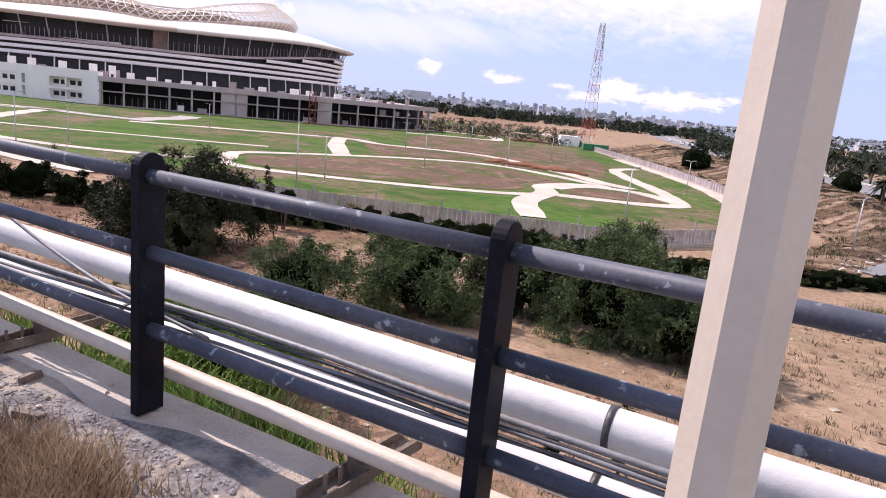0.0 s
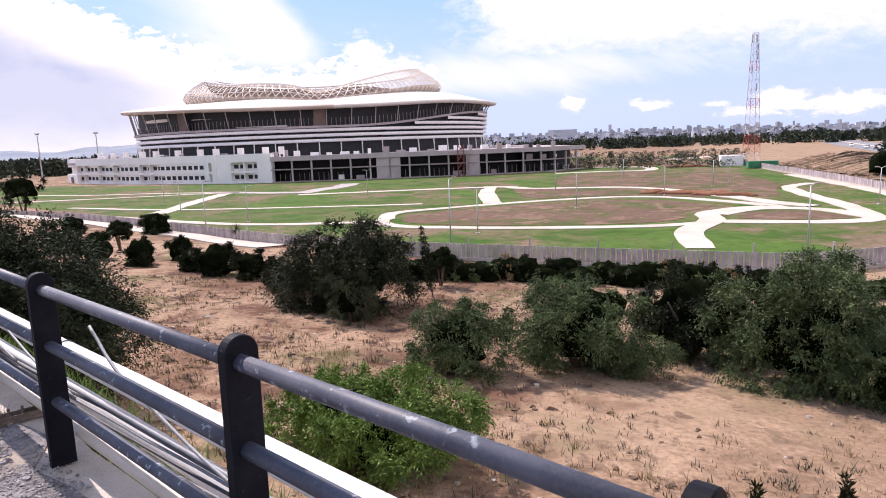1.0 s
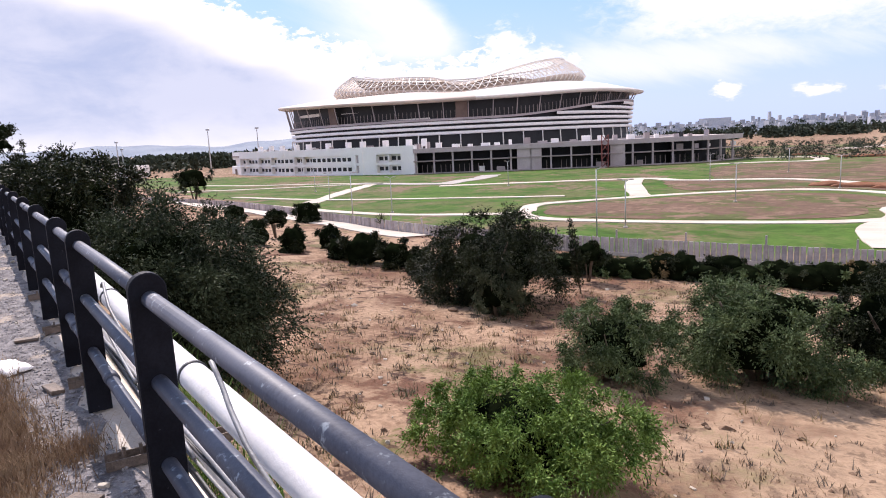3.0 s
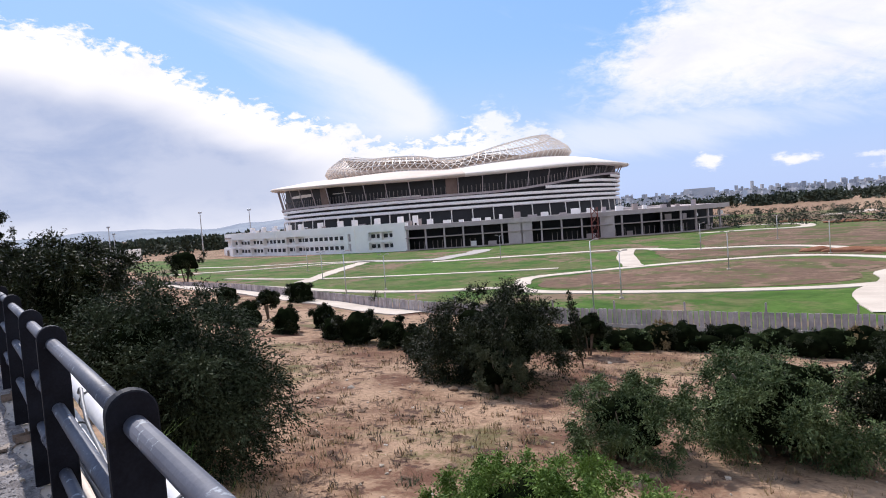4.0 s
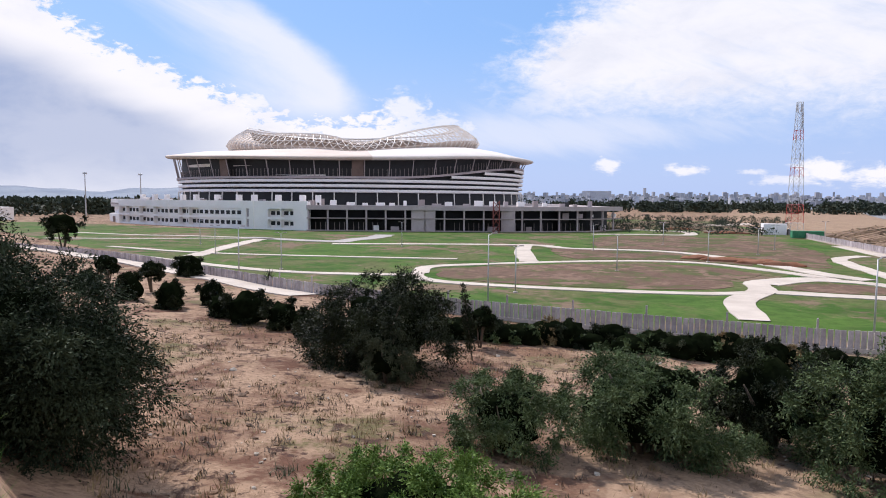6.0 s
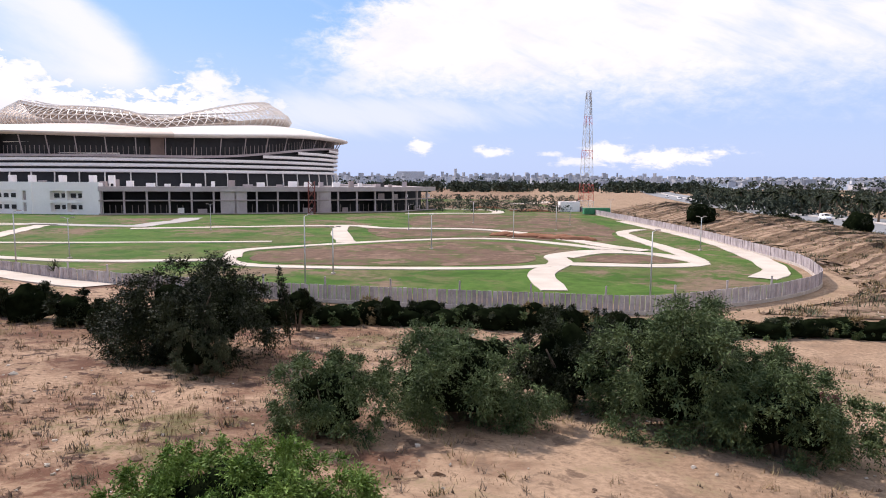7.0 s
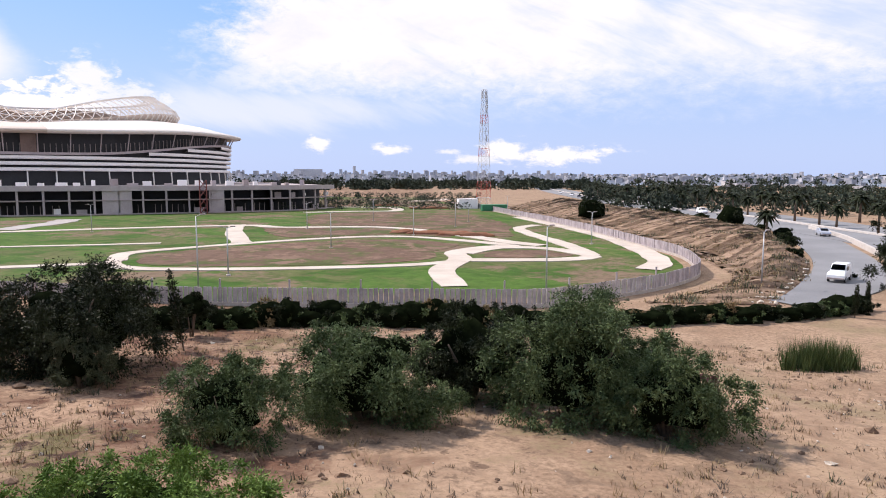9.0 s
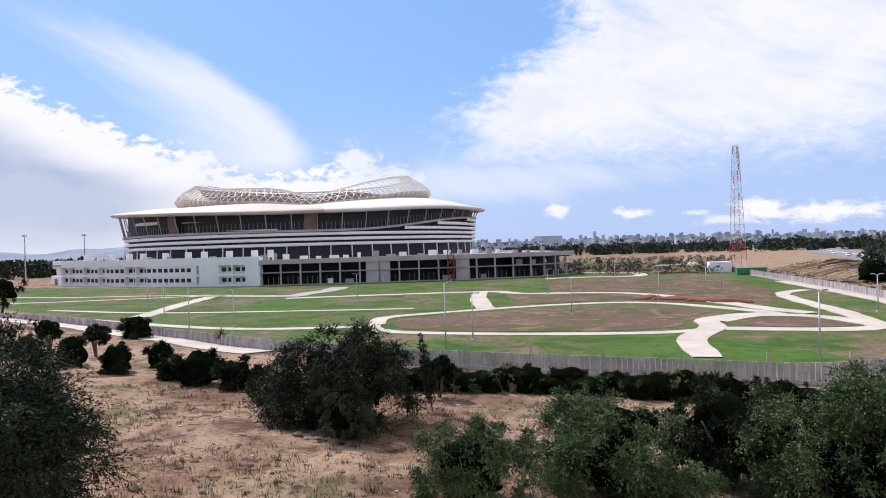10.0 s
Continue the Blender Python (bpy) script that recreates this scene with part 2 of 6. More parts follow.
MAT = {
    "soil": patchwork("dry_soil", ((0.175, 0.100, 0.064), (0.315, 0.212, 0.142), (0.118, 0.060, 0.040), (0.125, 0.105, 0.05), (0.07, 0.04, 0.03)), (0.10, 0.30, 0.15, 1.1), ((0.36, 0.54), (0.50, 0.64), (0.55, 0.66), (0.55, 0.64)), bump=1.0, grain=4.5, sweep=((0.33, 0.232, 0.155), -9.0, 5.0, 0.55)),
    "lawn": patchwork("patchy_lawn", ((0.062, 0.118, 0.020), (0.095, 0.105, 0.038), (0.16, 0.112, 0.075), (0.038, 0.085, 0.012)), (0.07, 0.05, 0.14), ((0.42, 0.56), (0.51, 0.59), (0.50, 0.62)), grain=0.8),
    "dry_lawn": patchwork("bare_lawn", ((0.135, 0.085, 0.060), (0.075, 0.085, 0.030), (0.18, 0.115, 0.083)), (0.10, 0.2), ((0.47, 0.58), (0.52, 0.62)), grain=0.8),
    "path": material("pale_path", (0.45, 0.385, 0.325), (0.56, 0.49, 0.42), 0.25, 0.9, 6.0, 0.2, shine=0.1),
    "grey_path": material("grey_path", (0.30, 0.27, 0.255), (0.38, 0.345, 0.32), 0.2, 0.9, 6.0, 0.2),
    "red_earth": material("red_earth", (0.20, 0.085, 0.048), (0.27, 0.135, 0.085), 0.5, 0.95, 6.0, 0.7, shine=0.1),
    "sand": material("sandy_bank", (0.15, 0.095, 0.065), (0.30, 0.205, 0.14), 0.5, 0.95, 2.6, 1.0, spots=((0.11, 0.085, 0.05), 0.9, 0.56, 0.66), low=0.40, high=0.58, shine=0.1),
    "asphalt": material("asphalt", (0.09, 0.09, 0.095), (0.15, 0.15, 0.155), 0.3, 0.85, 40.0, 0.4),
    "far_asphalt": material("sunlit_asphalt", (0.16, 0.16, 0.165), (0.22, 0.22, 0.225), 0.1, 0.8, 5.0, 0.2),
    "gravel": material("worn_tarmac", (0.10, 0.092, 0.097), (0.30, 0.28, 0.28), 7.0, 0.95, 55.0, 1.0, spots=((0.40, 0.335, 0.28), 1.5, 0.53, 0.62), shine=0.1),
    "concrete": material("old_concrete", (0.38, 0.325, 0.28), (0.52, 0.455, 0.40), 2.0, 0.9, 60.0, 0.6),
    "kerb": material("kerb_concrete", (0.42, 0.38, 0.34), (0.55, 0.50, 0.46), 1.5, 0.9, 30.0, 0.5),
    "rail": material("blue_grey_paint", (0.036, 0.04, 0.060), (0.085, 0.09, 0.118), 3.0, 0.58, 90.0, 0.06, spots=((0.26, 0.29, 0.32), 20.0, 0.60, 0.68)),
    "post": material("black_paint", (0.004, 0.004, 0.007), (0.011, 0.012, 0.018), 5.0, 0.6, 90.0, 0.06, spots=((0.06, 0.06, 0.075), 22.0, 0.68, 0.74), shine=0.12),
    "pipe": material("grey_white_pipe", (0.58, 0.57, 0.58), (0.70, 0.69, 0.69), 1.5, 0.45, 25.0, 0.15, spots=((0.36, 0.34, 0.33), 2.5, 0.66, 0.8)),
    "pipe_beige": material("beige_pipe", (0.52, 0.44, 0.36), (0.62, 0.54, 0.46), 1.5, 0.5, 25.0, 0.2, spots=((0.28, 0.18, 0.12), 5.0, 0.66, 0.76)),
    "cable": material("cable", (0.03, 0.03, 0.035), (0.06, 0.06, 0.065), 5.0, 0.5, 40.0, 0.2),
    "cable_grey": material("grey_cable", (0.16, 0.16, 0.17), (0.24, 0.24, 0.25), 5.0, 0.5, 40.0, 0.2),
    "steel": material("rusty_steel", (0.10, 0.075, 0.06), (0.20, 0.15, 0.12), 8.0, 0.7, 60.0, 0.6),
    "beige": material("beige_paint", (0.56, 0.47, 0.385), (0.62, 0.53, 0.44), 3.0, 0.55, 50.0, 0.05, spots=((0.42, 0.33, 0.26), 22.0, 0.70, 0.76)),
    "white": material("white_concrete", (0.84, 0.80, 0.78), (0.92, 0.88, 0.86), 0.08, 0.8, 2.0, 0.1),
    "mauve": material("mauve_concrete", (0.36, 0.305, 0.31), (0.46, 0.40, 0.40), 0.15, 0.85, 2.5, 0.1),
    "earth_brown": material("brown_cladding", (0.13, 0.085, 0.07), (0.19, 0.13, 0.11), 0.3, 0.8, 3.0, 0.1),
    "roof_tan": material("tan_roof", (0.50, 0.40, 0.33), (0.62, 0.51, 0.43), 0.06, 0.7, 1.2, 0.05),
    "cream": material("cream_roof", (0.66, 0.59, 0.52), (0.76, 0.70, 0.63), 0.03, 0.6, 1.0, 0.05),
    "taupe": material("taupe_concrete", (0.30, 0.25, 0.24), (0.38, 0.32, 0.31), 0.1, 0.85, 2.0, 0.1),
    # near-black for the shade in openings and storeys, and for dark glazing
    "dark": material("interior_shade_black", (0.006, 0.006, 0.009), (0.018, 0.018, 0.022), 0.2, 0.6, 2.0, 0.1),
    "lattice": material("white_steel", (0.72, 0.66, 0.60), (0.80, 0.75, 0.70), 0.2, 0.5, 2.0, 0.05),
    "membrane": material("tan_membrane", (0.58, 0.46, 0.37), (0.68, 0.55, 0.45), 0.1, 0.7, 1.0, 0.1),
    "fence": material("fence_concrete", (0.30, 0.265, 0.265), (0.45, 0.405, 0.40), 1.2, 0.9, 8.0, 0.4, pieces=True),
    "fence_rest": material("fence_panels", (0.29, 0.245, 0.25), (0.42, 0.365, 0.37), 1.2, 0.9, 8.0, 0.4, islands=True),
    "leaf": material("green_leaf", (0.024, 0.042, 0.014), (0.135, 0.180, 0.076), 1.5, 0.55, 12.0, 0.1, islands=True, shine=0.12),
    "leaf_bright": material("bright_leaf", (0.055, 0.11, 0.02), (0.17, 0.26, 0.06), 1.5, 0.55, 12.0, 0.1, islands=True, shine=0.12),
    "leaf_dark": material("dark_leaf", (0.007, 0.011, 0.005), (0.032, 0.040, 0.016), 1.0, 0.55, 12.0, 0.1, islands=True, shine=0.12),
    "leaf_grey": material("grey_green_leaf", (0.03, 0.038, 0.020), (0.085, 0.095, 0.052), 1.0, 0.6, 12.0, 0.1, islands=True, shine=0.12),
    "leaf_acacia": material("acacia_leaf", (0.007, 0.012, 0.006), (0.058, 0.076, 0.042), 0.9, 0.6, 12.0, 0.1, islands=True, shine=0.05),
    "leaf_dry": material("dry_leaf", (0.20, 0.14, 0.07), (0.32, 0.24, 0.13), 1.0, 0.8, 12.0, 0.1, islands=True, shine=0.12),
    "straw": material("dry_straw", (0.17, 0.105, 0.065), (0.33, 0.235, 0.15), 2.0, 0.85, 12.0, 0.1, islands=True, shine=0.12),
    "bark": material("bark", (0.09, 0.065, 0.045), (0.16, 0.12, 0.09), 4.0, 0.9, 30.0, 0.8),
    "leaf_pink": material("pinkish_dry_leaf", (0.16, 0.085, 0.08), (0.26, 0.16, 0.14), 1.0, 0.8, 12.0, 0.1, islands=True, shine=0.12),
    "leaf_yellow": material("yellow_green_leaf", (0.09, 0.095, 0.025), (0.16, 0.15, 0.05), 1.0, 0.7, 12.0, 0.1, islands=True, shine=0.12),
    "reed": material("green_reed", (0.04, 0.065, 0.02), (0.09, 0.115, 0.04), 2.0, 0.7, 12.0, 0.1, islands=True, shine=0.12),
    # shade within the crowns as a near-black colour
    "crown_shade": material("crown_shade_black", (0.003, 0.005, 0.002), (0.008, 0.011, 0.005), 2.0, 0.9, 9.0, 0.8, shine=0.0),
    "clod": material("earth_clod", (0.13, 0.08, 0.05), (0.22, 0.14, 0.09), 3.0, 0.95, 20.0, 0.5, islands=True),
    "chip": material("gravel_chip", (0.15, 0.14, 0.145), (0.36, 0.335, 0.33), 30.0, 0.9, 90.0, 0.4, islands=True),
    "lamp_grey": material("galvanised_steel", (0.42, 0.42, 0.43), (0.54, 0.54, 0.54), 1.0, 0.5, 20.0, 0.1, metal=0.3),
    "pole_brown": material("rusty_pole", (0.17, 0.12, 0.10), (0.30, 0.25, 0.23), 1.2, 0.7, 20.0, 0.3),
    "far_leaf": material("far_foliage", (0.026, 0.036, 0.026), (0.058, 0.070, 0.044), 0.05, 0.7, 0.8, 0.1, islands=True, shine=0.12),
    # pale plaster dulled towards lavender, bluish air haze included in the tone
    "city": material("haze_tinted_plaster", (0.29, 0.285, 0.31), (0.50, 0.475, 0.48), 0.01, 0.85, 0.3, 0.05, islands=True),
    # blue-grey base colour carries the haze of distance
    "hill": material("haze_tinted_hill", (0.16, 0.19, 0.24), (0.24, 0.27, 0.31), 0.004, 0.95, 0.05, 0.1, shine=0.1),
    "red": material("red_paint", (0.42, 0.05, 0.04), (0.52, 0.09, 0.07), 1.0, 0.5, 10.0, 0.1),
    "rust_red": material("dull_red_steel", (0.16, 0.035, 0.028), (0.22, 0.06, 0.05), 1.0, 0.6, 10.0, 0.1),
    "green_paint": material("green_cover", (0.02, 0.16, 0.07), (0.04, 0.24, 0.11), 1.0, 0.6, 10.0, 0.2),
    "car_white": material("white_car_paint", (0.78, 0.78, 0.79), (0.84, 0.84, 0.85), 1.0, 0.25, 10.0, 0.0),
    "car_silver": material("silver_car_paint", (0.45, 0.48, 0.55), (0.52, 0.55, 0.62), 1.0, 0.25, 10.0, 0.0, metal=0.4),
    "car_dark": material("dark_car_paint", (0.03, 0.035, 0.06), (0.05, 0.055, 0.09), 1.0, 0.25, 10.0, 0.0),
    "glass": material("dark_glass", (0.012, 0.014, 0.018), (0.02, 0.023, 0.03), 0.5, 0.12, 2.0, 0.0),
    "tyre": material("tyre_rubber", (0.015, 0.015, 0.015), (0.03, 0.03, 0.03), 8.0, 0.85, 40.0, 0.3),
    "stone": material("pale_stone", (0.42, 0.36, 0.29), (0.58, 0.51, 0.43), 3.0, 0.9, 30.0, 0.6, pieces=True),
}

# ---- shapes ----


def mesh_of(name, bm, mat, smooth=False):
    mesh = bpy.data.meshes.new(name)
    bm.to_mesh(mesh)
    bm.free()
    mesh.materials.append(MAT[mat])
    if smooth:
        mesh.shade_smooth()
    return mesh


def part(name, bm, mat, parent, label="", smooth=False):
    """Links a bmesh as one mesh object under a thing or a part."""
    ob = new(name, mesh_of(name, bm, mat, smooth) if isinstance(bm, bmesh.types.BMesh) else bm)
    ob.parent = parent
    return tagged(ob, label)


def thing(name, label, category, group="", kind="", m=None):
    ob = new(name)
    ob.empty_display_size = 0.2
    if m is not None:
        ob.matrix_world = m
    return tagged(ob, label, category, group, kind)


def solid(name, bm, mat, label, category="", group="", kind="", m=None, smooth=False):
    ob = new(name, mesh_of(name, bm, mat, smooth) if isinstance(bm, bmesh.types.BMesh) else bm)
    if m is not None:
        ob.matrix_world = m
    return tagged(ob, label, category, group, kind)


def box(bm, size, m=None, bevel=0.0):
    made = bmesh.ops.create_cube(bm, size=1.0, matrix=(m or Matrix()) @ Matrix.Diagonal((*size, 1)))
    if bevel:
        edges = list({e for v in made["verts"] for e in v.link_edges})
        bmesh.ops.bevel(bm, geom=edges, offset=bevel, segments=2, affect="EDGES", profile=0.5)
    return bm


def at(x, y, z):
    return Matrix.Translation((x, y, z))


def tube(bm, points, radius, sides=8, caps=True):
    """A round tube along points; radius is a number or one per point."""
    points = [Vector(p) for p in points]
    rings = []
    for i, p in enumerate(points):
        ahead = (points[min(i + 1, len(points) - 1)] - points[max(i - 1, 0)]).normalized()
        side = ahead.cross(Vector((0, 0, 1)) if abs(ahead.z) < 0.95 else Vector((1, 0, 0))).normalized()
        up = side.cross(ahead)
        r = radius[i] if isinstance(radius, (list, tuple)) else radius
        rings.append([bm.verts.new(p + r * (math.cos(a) * side + math.sin(a) * up)) for a in (2 * math.pi * k / sides for k in range(sides))])
    for a, b in zip(rings, rings[1:]):
        for k in range(sides):
            bm.faces.new((a[k], a[(k + 1) % sides], b[(k + 1) % sides], b[k]))
    if caps:
        bm.faces.new(rings[0][::-1])
        bm.faces.new(rings[-1])
    return bm


def smooth_line(points, step=2.0):
    """A Catmull-Rom line through points in the plan."""
    pts = [Vector(p) for p in points]
    pts = [2 * pts[0] - pts[1]] + pts + [2 * pts[-1] - pts[-2]]
    out = []
    for a, b, c, d in zip(pts, pts[1:], pts[2:], pts[3:]):
        count = max(2, int((c - b).length / step))
        for k in range(count):
            t = k / count
            out.append(0.5 * (2 * b + (c - a) * t + (2 * a - 5 * b + 4 * c - d) * t * t + (3 * b - a - 3 * c + d) * t ** 3))
    return out + [pts[-2]]


def ribbon(bm, points, width, height, base=None, thick=0.1, jitter=0.0):
    """A slab of a given width along a line in the plan; height: a number or a function of the plan."""
    pts = [Vector(p) for p in points]
    rows = []
    for i, p in enumerate(pts):
        ahead = (pts[min(i + 1, len(pts) - 1)] - pts[max(i - 1, 0)]).normalized()
        side = Vector((ahead.y, -ahead.x))
        w = (width[i] if isinstance(width, list) else width) / 2 * (1 + jitter * (noise.noise((p.x * 0.2, p.y * 0.2, 3))))
        pair = []
        for q in (p - side * w, p + side * w):
            z = height(q.x, q.y) if callable(height) else height
            pair += [bm.verts.new((q.x, q.y, z)), bm.verts.new((q.x, q.y, z - thick))]
        rows.append(pair)
    for a, b in zip(rows, rows[1:]):
        bm.faces.new((a[0], a[2], b[2], b[0]))
        bm.faces.new((a[1], a[0], b[0], b[1]))
        bm.faces.new((a[2], a[3], b[3], b[2]))
    bmesh.ops.recalc_face_normals(bm, faces=bm.faces[:])
    return bm


def area(bm, outline, z, thick=0.1):
    """A flat slab from an outline in the plan."""
    face = bm.faces.new([bm.verts.new((x, y, z)) for x, y in outline])
    if face.normal.z < 0:
        face.normal_flip()
    made = bmesh.ops.extrude_face_region(bm, geom=[face])
    bmesh.ops.translate(bm, verts=[v for v in made["geom"] if isinstance(v, bmesh.types.BMVert)], vec=(0, 0, -thick))
    bmesh.ops.recalc_face_normals(bm, faces=bm.faces[:])
    return bm


def leaf_cloud(name, centres, radii, count, size, seed, mat, slim=0.4, droop=0.0):
    """Many small leaves on a set of clumps, as one mesh."""
    rng = np.random.default_rng(seed)
    centres, radii = np.asarray(centres, float), np.asarray(radii, float)
    which = rng.choice(len(centres), count, p=radii ** 2 / (radii ** 2).sum())
    way = rng.normal(size=(count, 3))
    way[:, 2] += 0.35
    way /= np.linalg.norm(way, axis=1, keepdims=True)
    depth = 1.0 - 0.45 * rng.random(count) ** 2 + 0.12 * rng.normal(size=count)
    place = centres[which] + way * (radii[which] * depth)[:, None]
    along = way * 0.7 + rng.normal(size=(count, 3)) * 0.6
    along[:, 2] -= droop
    along /= np.linalg.norm(along, axis=1, keepdims=True)
    across = np.cross(along, rng.normal(size=(count, 3)))
    across /= np.linalg.norm(across, axis=1, keepdims=True)
    length = (size * (0.6 + 0.8 * rng.random(count)))[:, None]
    verts = np.stack([place, place + along * length * 0.5 + across * length * slim * 0.5, place + along * length, place + along * length * 0.5 - across * length * slim * 0.5], 1)
    mesh = bpy.data.meshes.new(name)
    mesh.vertices.add(4 * count)
    mesh.vertices.foreach_set("co", verts.astype(np.float32).ravel())
    mesh.loops.add(4 * count)
    mesh.loops.foreach_set("vertex_index", np.arange(4 * count, dtype=np.int32))
    mesh.polygons.add(count)
    mesh.polygons.foreach_set("loop_start", np.arange(0, 4 * count, 4, dtype=np.int32))
    mesh.update(calc_edges=True)
    mesh.materials.append(MAT[mat])
    return mesh


def spray_cloud(name, centres, radii, count, size, seed, mat, slim=0.3, droop=0.35, per_twig=11):
    """Feathery crown: arching twigs start in every clump and carry narrow leaves along their length, as one mesh."""
    rng = np.random.default_rng(seed)
    centres, radii = np.asarray(centres, float), np.asarray(radii, float)
    twigs = max(1, count // per_twig)
    home = rng.choice(len(centres), twigs, p=radii ** 2 / (radii ** 2).sum())
    way = rng.normal(size=(twigs, 3))
    way += centres[home] / (np.abs(centres).max() + 1e-6) * 0.9
    way[:, 2] += 0.35
    way /= np.linalg.norm(way, axis=1, keepdims=True)
    reach = (radii[home] * rng.uniform(0.6, 1.35, twigs))[:, None]
    which = np.repeat(np.arange(twigs), per_twig)
    total = len(which)
    s = rng.uniform(0.12, 1.0, total)[:, None]
    sag = np.array((0.0, 0.0, -1.0))
    place = centres[home][which] + way[which] * reach[which] * s + sag * reach[which] * droop * s ** 2
    along = way[which] + sag * 2 * droop * s + rng.normal(size=(total, 3)) * 0.55
    along /= np.linalg.norm(along, axis=1, keepdims=True)
    across = np.cross(along, rng.normal(size=(total, 3)))
    across /= np.linalg.norm(across, axis=1, keepdims=True)
    length = size * (1.15 - 0.5 * s) * rng.uniform(0.6, 1.4, total)[:, None]
    place = place + rng.normal(size=(total, 3)) * size * 0.25
    verts = np.stack([place, place + along * length * 0.5 + across * length * slim * 0.5, place + along * length, place + along * length * 0.5 - across * length * slim * 0.5], 1)
    mesh = bpy.data.meshes.new(name)
    mesh.vertices.add(4 * total)
    mesh.vertices.foreach_set("co", verts.astype(np.float32).ravel())
    mesh.loops.add(4 * total)
    mesh.loops.foreach_set("vertex_index", np.arange(4 * total, dtype=np.int32))
    mesh.polygons.add(total)
    mesh.polygons.foreach_set("loop_start", np.arange(0, 4 * total, 4, dtype=np.int32))
    mesh.update(calc_edges=True)
    mesh.materials.append(MAT[mat])
    return mesh


def clumps(rx, ry, rz, count, seed, low=-0.25, grain=0.33):
    """Centres and radii of the clumps of an uneven, many-lobed crown round the origin."""
    rng = random.Random(seed)
    lobes = [(0.0, 0.0, -0.05, 0.78)]
    for k in range(5):
        a, far = 6.283 * (k + rng.uniform(-0.3, 0.3)) / 5, rng.uniform(0.35, 0.62)
        lobes.append((math.cos(a) * far, math.sin(a) * far, rng.uniform(-0.55, 0.3), rng.uniform(0.38, 0.62)))
    cs, rs = [], []
    while len(cs) < count:
        x, y, z, r = lobes[0] if rng.random() < 0.42 else rng.choice(lobes[1:])
        v = Vector((rng.gauss(0, 1), rng.gauss(0, 1), rng.gauss(0, 1))).normalized()
        if v.z < 0:
            flat = max(0.4, math.hypot(v.x, v.y))
            v.x, v.y = v.x / flat, v.y / flat
        k = r * rng.uniform(0.6, 1.0)
        z = z + v.z * k
        if z < low:
            continue
        cs.append(((x + v.x * k) * rx, (y + v.y * k) * ry, z * rz))
        rs.append(min(rx, ry, rz) * grain * rng.choice((0.45, 0.6, 0.8, 1.0)))
    return cs, rs


def bush_kind(name, label, rx, ry, height, leaves, size, mat, seed, category="bush", stem=0.25, count=42, low=-0.95, droop=0.0, slim=0.4, grain=0.33):
    """A bush or tree on its own ground point: stems and limbs under a crown of leaves. stem: share of the height below the crown's middle."""
    ob = thing(name, label, category)
    rng = random.Random(seed)
    rz = height * ((1 - stem) * 0.52 if stem > 0.2 else 0.62)
    mid = height - rz * 0.95
    bm = bmesh.new()
    for k in range(5 if rx > 0.6 else 2):
        a, r = rng.uniform(0, 6.28), rng.uniform(0.25, 0.7)
        tip = Vector((math.cos(a) * rx * r, math.sin(a) * ry * r, mid + rz * rng.uniform(-0.1, 0.5)))
        base = Vector((math.cos(a) * 0.05 * rx, math.sin(a) * 0.05 * ry, -0.15))
        w = 0.028 * height * rng.uniform(0.7, 1.1)
        tube(bm, [base, base.lerp(tip, 0.45) + Vector((0, 0, 0.08 * height)), tip], [w, w * 0.65, w * 0.25], 6)
    part("stem", bm, "bark", ob, smooth=True)
    cs, rs = clumps(rx, ry, rz, count, seed, low, grain)
    crown = part("crown", spray_cloud("crown", cs, rs, leaves, size, seed, mat, slim, 0.2 + droop), mat, ob)
    crown.location.z = mid
    # near-black solid in the crown's middle, stands in for the shade between leaves
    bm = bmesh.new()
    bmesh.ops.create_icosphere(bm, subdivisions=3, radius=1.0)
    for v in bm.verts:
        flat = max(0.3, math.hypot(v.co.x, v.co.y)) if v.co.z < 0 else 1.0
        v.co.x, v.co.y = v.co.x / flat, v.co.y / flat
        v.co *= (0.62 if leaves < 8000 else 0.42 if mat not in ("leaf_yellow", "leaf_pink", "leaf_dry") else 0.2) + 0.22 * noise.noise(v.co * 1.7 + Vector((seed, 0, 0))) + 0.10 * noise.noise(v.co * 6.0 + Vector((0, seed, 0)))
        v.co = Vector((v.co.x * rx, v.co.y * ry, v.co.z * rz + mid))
    part("shade_core", bm, "crown_shade", ob, smooth=True)
    return ob


# ---- plan: the bridge rail runs along ALONG, OUT points away from the road ----
ALONG, OUT, ORIGIN = Vector((0.92936, -0.36916)), Vector((0.36916, 0.92936)), Vector((0.0, 0.25))
RAIL = Matrix(((ALONG.x, OUT.x, 0, ORIGIN.x), (ALONG.y, OUT.y, 0, ORIGIN.y), (0, 0, 1, 0), (0, 0, 0, 1)))
PARK = -9.5
PROFILE = ((-60, -3.0), (-12, -2.0), (-9, -0.9), (0.1, -0.5), (0.9, -0.6), (3.4, -5.0), (7.0, -6.35), (44.0, -9.35), (47.0, PARK), (9000, PARK))


def off_rail(x, y):
    return OUT.dot(Vector((x, y)) - ORIGIN)


def ground_z(x, y, rough=True):
    q = off_rail(x, y)
    z = PROFILE[-1][1]
    for (a, za), (b, zb) in zip(PROFILE, PROFILE[1:]):
        if q <= b:
            z = za + (zb - za) * max(0.0, (q - a)) / (b - a)
            break
    if rough and 1.0 < q < 46:
        fade = min(1.0, (q - 1) / 3, (46 - q) / 4)
        z += fade * (0.22 * noise.noise((x * 0.13, y * 0.13, 1)) + 0.07 * noise.noise((x * 0.6, y * 0.6, 5)))
    return z


